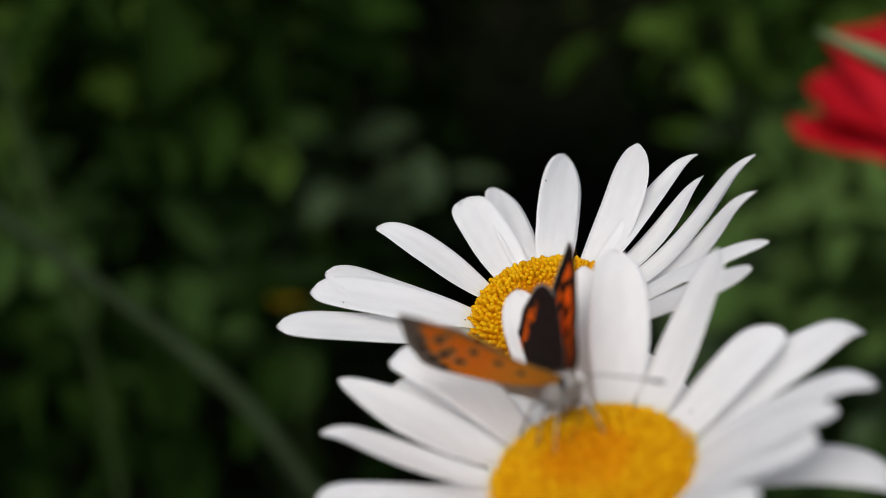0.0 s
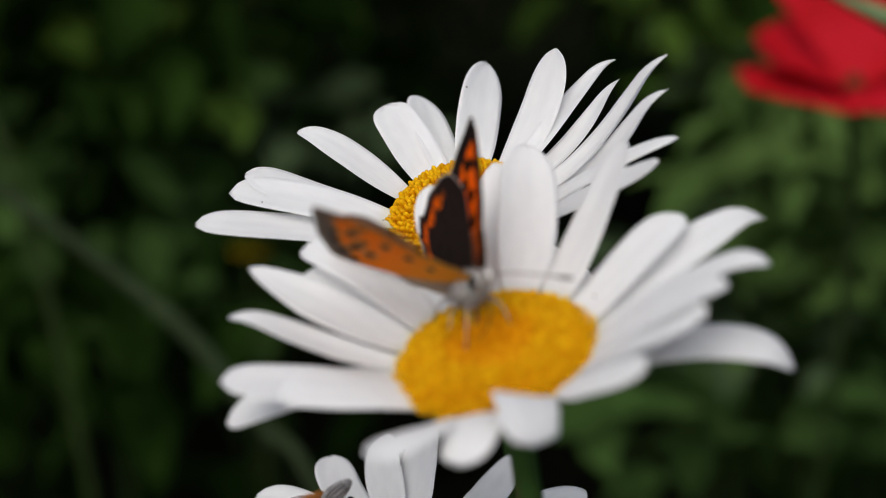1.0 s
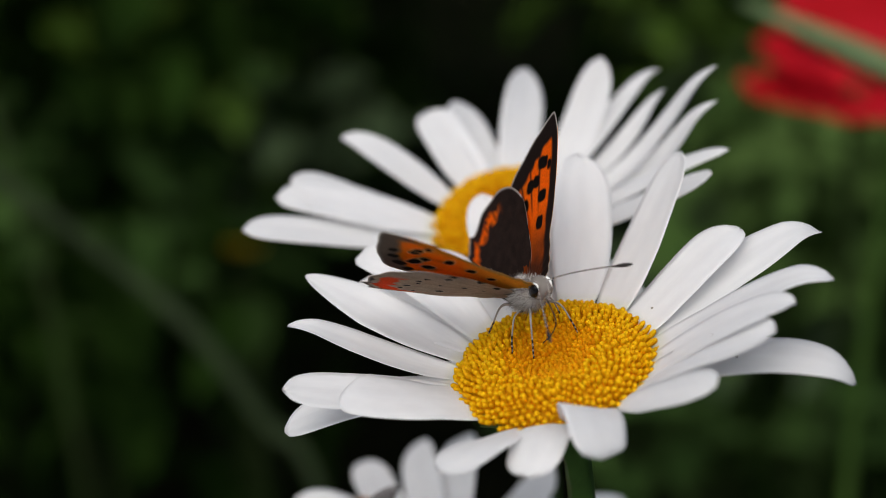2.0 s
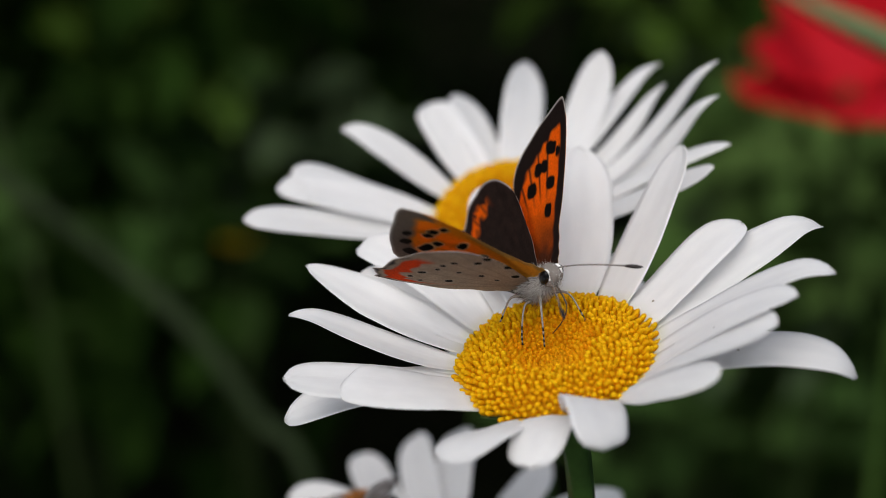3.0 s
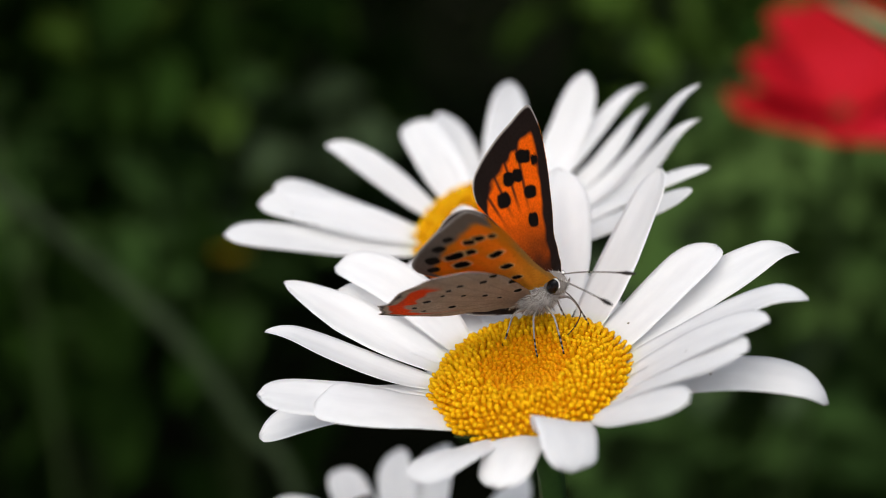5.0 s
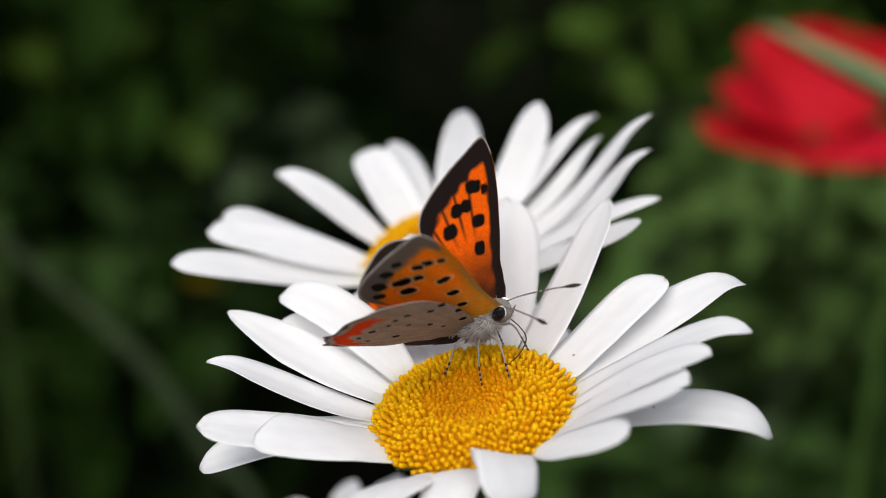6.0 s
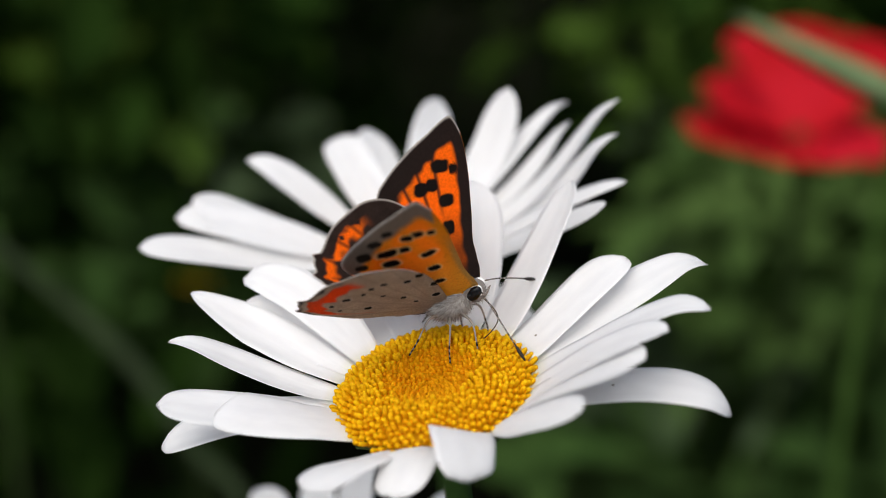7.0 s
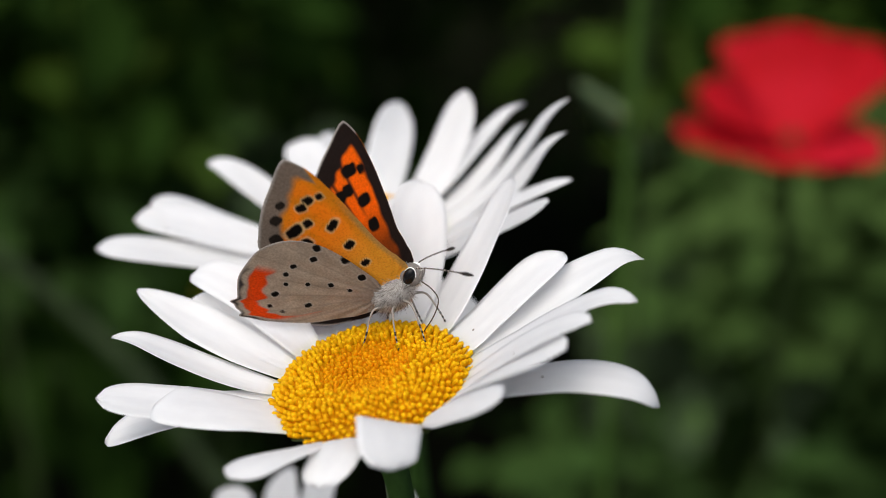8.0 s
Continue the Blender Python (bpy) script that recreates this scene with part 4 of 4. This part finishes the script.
def weed(seed, count, centre, spread, size, mat, label):
    """A leafy weed: a branching stem from the ground and a loose cloud of small leaves round its top."""
    rng = random.Random(seed)
    root = new("weed")
    root.matrix_world = pose(centre[0], centre[1], 0)
    tagged(root, label, "plant", "weeds behind the daisies")
    shape = [(0, 0, 0), (0.3, 0.2, 0.06), (0.65, 0.2, 0.03), (1.0, 0, -0.14), (0.65, -0.2, 0.03), (0.3, -0.2, 0.06), (0.35, 0, -0.03), (0.7, 0, -0.06)]
    tris = [(0, 1, 6), (1, 2, 7, 6), (2, 3, 7), (0, 6, 5), (6, 7, 4, 5), (7, 3, 4)]
    top = centre[2] * 1000
    line = smooth_line([(0, 0, 0), (6, 4, top * 0.5), (0, 0, top)], 12)
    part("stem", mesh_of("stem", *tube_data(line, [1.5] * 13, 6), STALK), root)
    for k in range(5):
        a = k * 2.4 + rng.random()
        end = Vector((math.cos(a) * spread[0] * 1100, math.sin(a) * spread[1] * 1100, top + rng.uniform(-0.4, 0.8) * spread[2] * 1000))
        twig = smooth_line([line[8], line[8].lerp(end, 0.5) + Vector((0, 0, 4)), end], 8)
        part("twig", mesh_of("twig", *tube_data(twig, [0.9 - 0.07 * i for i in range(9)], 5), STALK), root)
    verts, faces = [], []
    for _ in range(count):
        p = Vector([(rng.random() + rng.random() + rng.random() - 1.5) * 2000 * d for d in spread]) + Vector((0, 0, top))
        k = rng.uniform(*size)
        turn = Euler((rng.gauss(0, 0.5), rng.gauss(0.1, 0.5), rng.uniform(0, 6.28))).to_matrix()
        broad = rng.uniform(0.8, 1.6)
        o = len(verts)
        verts += [p + turn @ Vector((u * k, v * k * broad, w * k)) for u, v, w in shape]
        faces += [tuple(i + o for i in q) for q in tris]
    tagged(part("leaves", mesh_of("leaves", verts, faces, mat), root), kind="stuff")


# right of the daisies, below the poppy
weed(3, 120, (0.098, 0.340, 0.372), (0.018, 0.020, 0.018), (14, 30), BRIGHT, "leafy weed below the poppy, its green toned as lit")
weed(13, 120, (0.155, 0.370, 0.372), (0.024, 0.024, 0.022), (16, 34), BRIGHT, "leafy weed below the poppy, its green toned as lit")
weed(14, 60, (0.078, 0.350, 0.335), (0.018, 0.020, 0.010), (14, 28), GREYLEAF, "grey-green weed, its colour toned for half shade")
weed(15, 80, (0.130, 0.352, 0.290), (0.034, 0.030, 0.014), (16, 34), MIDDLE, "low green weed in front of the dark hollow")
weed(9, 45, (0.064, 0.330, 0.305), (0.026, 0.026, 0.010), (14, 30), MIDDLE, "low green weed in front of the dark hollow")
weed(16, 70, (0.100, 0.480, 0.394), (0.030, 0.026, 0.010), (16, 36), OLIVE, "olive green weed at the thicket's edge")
weed(17, 14, (0.084, 0.445, 0.374), (0.006, 0.010, 0.008), (12, 22), GREYLEAF, "grey-green weed, its colour toned for half shade")
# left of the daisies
weed(4, 360, (-0.158, 0.452, 0.406), (0.040, 0.030, 0.024), (18, 38), OLIVE, "leafy weed at the thicket, its green toned as lit")
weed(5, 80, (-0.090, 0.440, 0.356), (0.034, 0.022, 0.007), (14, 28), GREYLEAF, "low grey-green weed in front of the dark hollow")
weed(6, 110, (-0.142, 0.400, 0.366), (0.024, 0.024, 0.012), (16, 34), MIDDLE, "leafy weed at the thicket, its green toned as lit")
weed(7, 60, (-0.092, 0.405, 0.328), (0.026, 0.022, 0.008), (14, 30), MIDDLE, "leafy weed at the thicket, its green toned as lit")


def buttercup():
    root = new("buttercup")
    root.matrix_world = pose(-0.074, 0.340, 0.352, -35, 0, 0)
    tagged(root, "small yellow wild flower deep in the shade", "flower")
    for k in range(5):
        verts, faces = [], []
        for i in range(7):
            s = i / 6
            w = 2.6 * math.sin(math.pi * (0.12 + 0.76 * s)) ** 0.7
            for c in (-1, 0, 1):
                for h in (0, -0.12):
                    verts.append(Matrix.Rotation(radians(72 * k), 3, "Z") @ Vector((0.8 + 5.2 * s, c * w, 1.4 * s * s + 0.5 * c * c + h)))
        for i in range(6):
            for c in range(2):
                q = i * 6 + c * 2
                faces += [(q, q + 6, q + 8, q + 2), (q + 1, q + 3, q + 9, q + 7)]
        part("petal", mesh_of("petal", verts, faces, BUTTER), root)
    part("centre", mesh_of("centre", *ellipsoid_data((0, 0, 0.6), (1.2, 1.2, 0.9), 6, 8), BUTTER), root)
    foot = root.matrix_world.inverted() @ Vector((-0.07, 0.35, 0.0)) * 1000
    part("stem", mesh_of("stem", *tube_data(smooth_line([(0, 0, 0), foot * 0.3 + Vector((0, -6, 0)), foot], 16), [0.7] * 17, 6), STALK), root)


buttercup()

# ---- disc florets of the front daisy ----
front.florets(1000, True)


# ---- all that moves ----
def motions():
    walk(focus, [(t, pose(-0.002, y, 0.503)) for t, y in FOCUS])
    # x, y, z (mm over the disc), roll, pitch, yaw, wing angles: right, left fore; right, left hind; fore sweep, hind sweep
    flights = [
        (0, -2.3, 5.2, 4.0, -1.2, -40.9, -64.3, 31.3, 62.9, 44.9, 74.2, 9.4, -17.4, 32.4, 19.6),
        (0.5, -1.7, 4.2, 3.3, 0.9, -36.3, -63.9, 36.9, 72.0, 52.3, 76.3, 12.8, 1.3, 28.8, 19.9),
        (1, -2.0, 3.9, 3.5, 1.8, -35.4, -61.2, 36.4, 67.2, 51.9, 73.0, 9.6, -6.1, 32.7, 23.1),
        (1.5, -2.5, 3.2, 4.1, 7.6, -37.4, -61.5, 38.0, 61.3, 45.5, 66.1, 13.3, -0.2, 33.6, 21.7),
        (2, -2.1, 2.8, 4.7, 11.4, -31.4, -60.7, 39.0, 52.3, 32.7, 57.1, 14.2, -0.3, 45.1, 10.8),
        (3.5, -0.8, 4.0, 4.3, 3.9, -41.5, -49.5, 38.2, 63.4, 30.7, 76.3, 19.2, 19.6, 63.1, 18.8),
        (4, 0.1, 4.3, 4.7, 5.7, -41.3, -40.3, 40.5, 64.5, 32.3, 65.2, 26.7, 20.0, 52.5, 12.2),
        (5.5, 0.9, 4.3, 5.1, 10.7, -39.8, -34.1, 48.8, 57.3, 37.6, 64.0, 25.4, 20.2, 49.9, 9.1),
        (6, 0.7, 4.5, 5.3, 9.7, -37.6, -27.1, 50.5, 48.3, 38.8, 61.4, 23.3, 15.5, 47.8, 7.7),
        (6.5, 1.2, 4.7, 5.5, 9.0, -36.2, -20.0, 52.8, 46.5, 44.6, 58.3, 27.7, 18.1, 46.7, 9.6),
        (7, 1.4, 4.7, 5.3, 5.8, -29.8, -13.8, 53.4, 50.3, 44.6, 54.8, 18.3, 14.0, 40.2, 19.3),
        (7.5, 1.5, 4.7, 5.3, 3.5, -33.8, -8.1, 55.9, 42.1, 48.6, 51.5, 22.2, 15.7, 42.3, 13.1),
        (8, 2.0, 5.7, 5.3, -2.2, -45.2, -17.4, 66.0, 65.4, 61.0, 60.0, 11.6, 10.5, 26.7, 13.6),
    ]
    walk(insect, [(t, pose(x * MM, y * MM, 0.5 + z * MM, rx, ry, rz)) for t, x, y, z, rx, ry, rz, *_ in flights])
    for k, (s, kind) in enumerate(((-1, "fore"), (1, "fore"), (-1, "hind"), (1, "hind"))):
        rows = []
        for row in flights:
            phi = row[7 + k]
            sweep = row[(11 if kind == "fore" else 13) + (s > 0)]
            rt = (1.0, 0.5 * s, 1.0) if kind == "fore" else (-0.4, 0.5 * s, 0.7)
            rows.append((row[0], pose(rt[0] * MM, rt[1] * MM, rt[2] * MM, s * phi) @ pose(0, 0, 0, 0, 0, -s * sweep)))
        walk(wings[s, kind], rows)
    # antennae: azimuth and rise in the body's space
    for s, rows in ((1, [(0, 53, -23), (1.5, 53, -23), (2, 44, -13), (3.5, 22, -32), (4, -10, -33), (5.5, -1, -16), (6, -3, -12), (6.5, 42, -69), (7, 69, -34), (7.5, 67, -29), (8, 89, -10)]), (-1, [(0, -39, -33), (3.5, -39, -33), (4, -27, -32), (5.5, -33, -20), (6, -39, -12), (6.5, -45, -22), (7, -64, -56), (7.5, -43, -32), (8, -28, -29)])):
        foot = UP @ Vector((2.05, s * 0.35, 2.85)) * MM
        walk(feelers[s], [(t, pose(*foot, 0, -el, az)) for t, az, el in rows])
    # the poppy nods a little
    walk(red_poppy, [(0.0, pose(0.085, 0.232, 0.4395)), (1.0, pose(0.0845, 0.232, 0.4378)), (2.0, pose(0.084, 0.232, 0.4370)), (4.0, pose(0.083, 0.232, 0.4365)), (6.0, pose(0.084, 0.232, 0.4385)), (7.0, pose(0.083, 0.232, 0.4388)), (8.0, pose(0.080, 0.232, 0.440))])
    # the grass sways, and swings aside at the end
    sway = [(0.0, 51, 170, -14, 0), (0.5, 53, 169, -14, 0), (1.0, 63, 166, -18, 0), (1.5, 63, 164, -19, 0), (2.0, 44, 165, -18, 0), (2.2, 38, 165, -17, 0), (3.4, 57, 165, -16, 0), (4.0, 58, 165, -16, 0), (5.5, 62, 165, -13, 0), (6.0, 56, 166, -13, 0), (6.5, 55, 166, -12, 0), (7.0, 54, 165, -12, 0), (7.2, 49, 165, -12, 0), (7.5, 32, 165, -14, 0), (7.8, 20, 165, -14, 40), (8.0, 4, 165, -14, 75)]
    walk(tuft, [(t, pose((x + 31) * MM, y * MM, 0.488 + z * MM, 0, 0, r)) for t, x, y, z, r in sway])


motions()
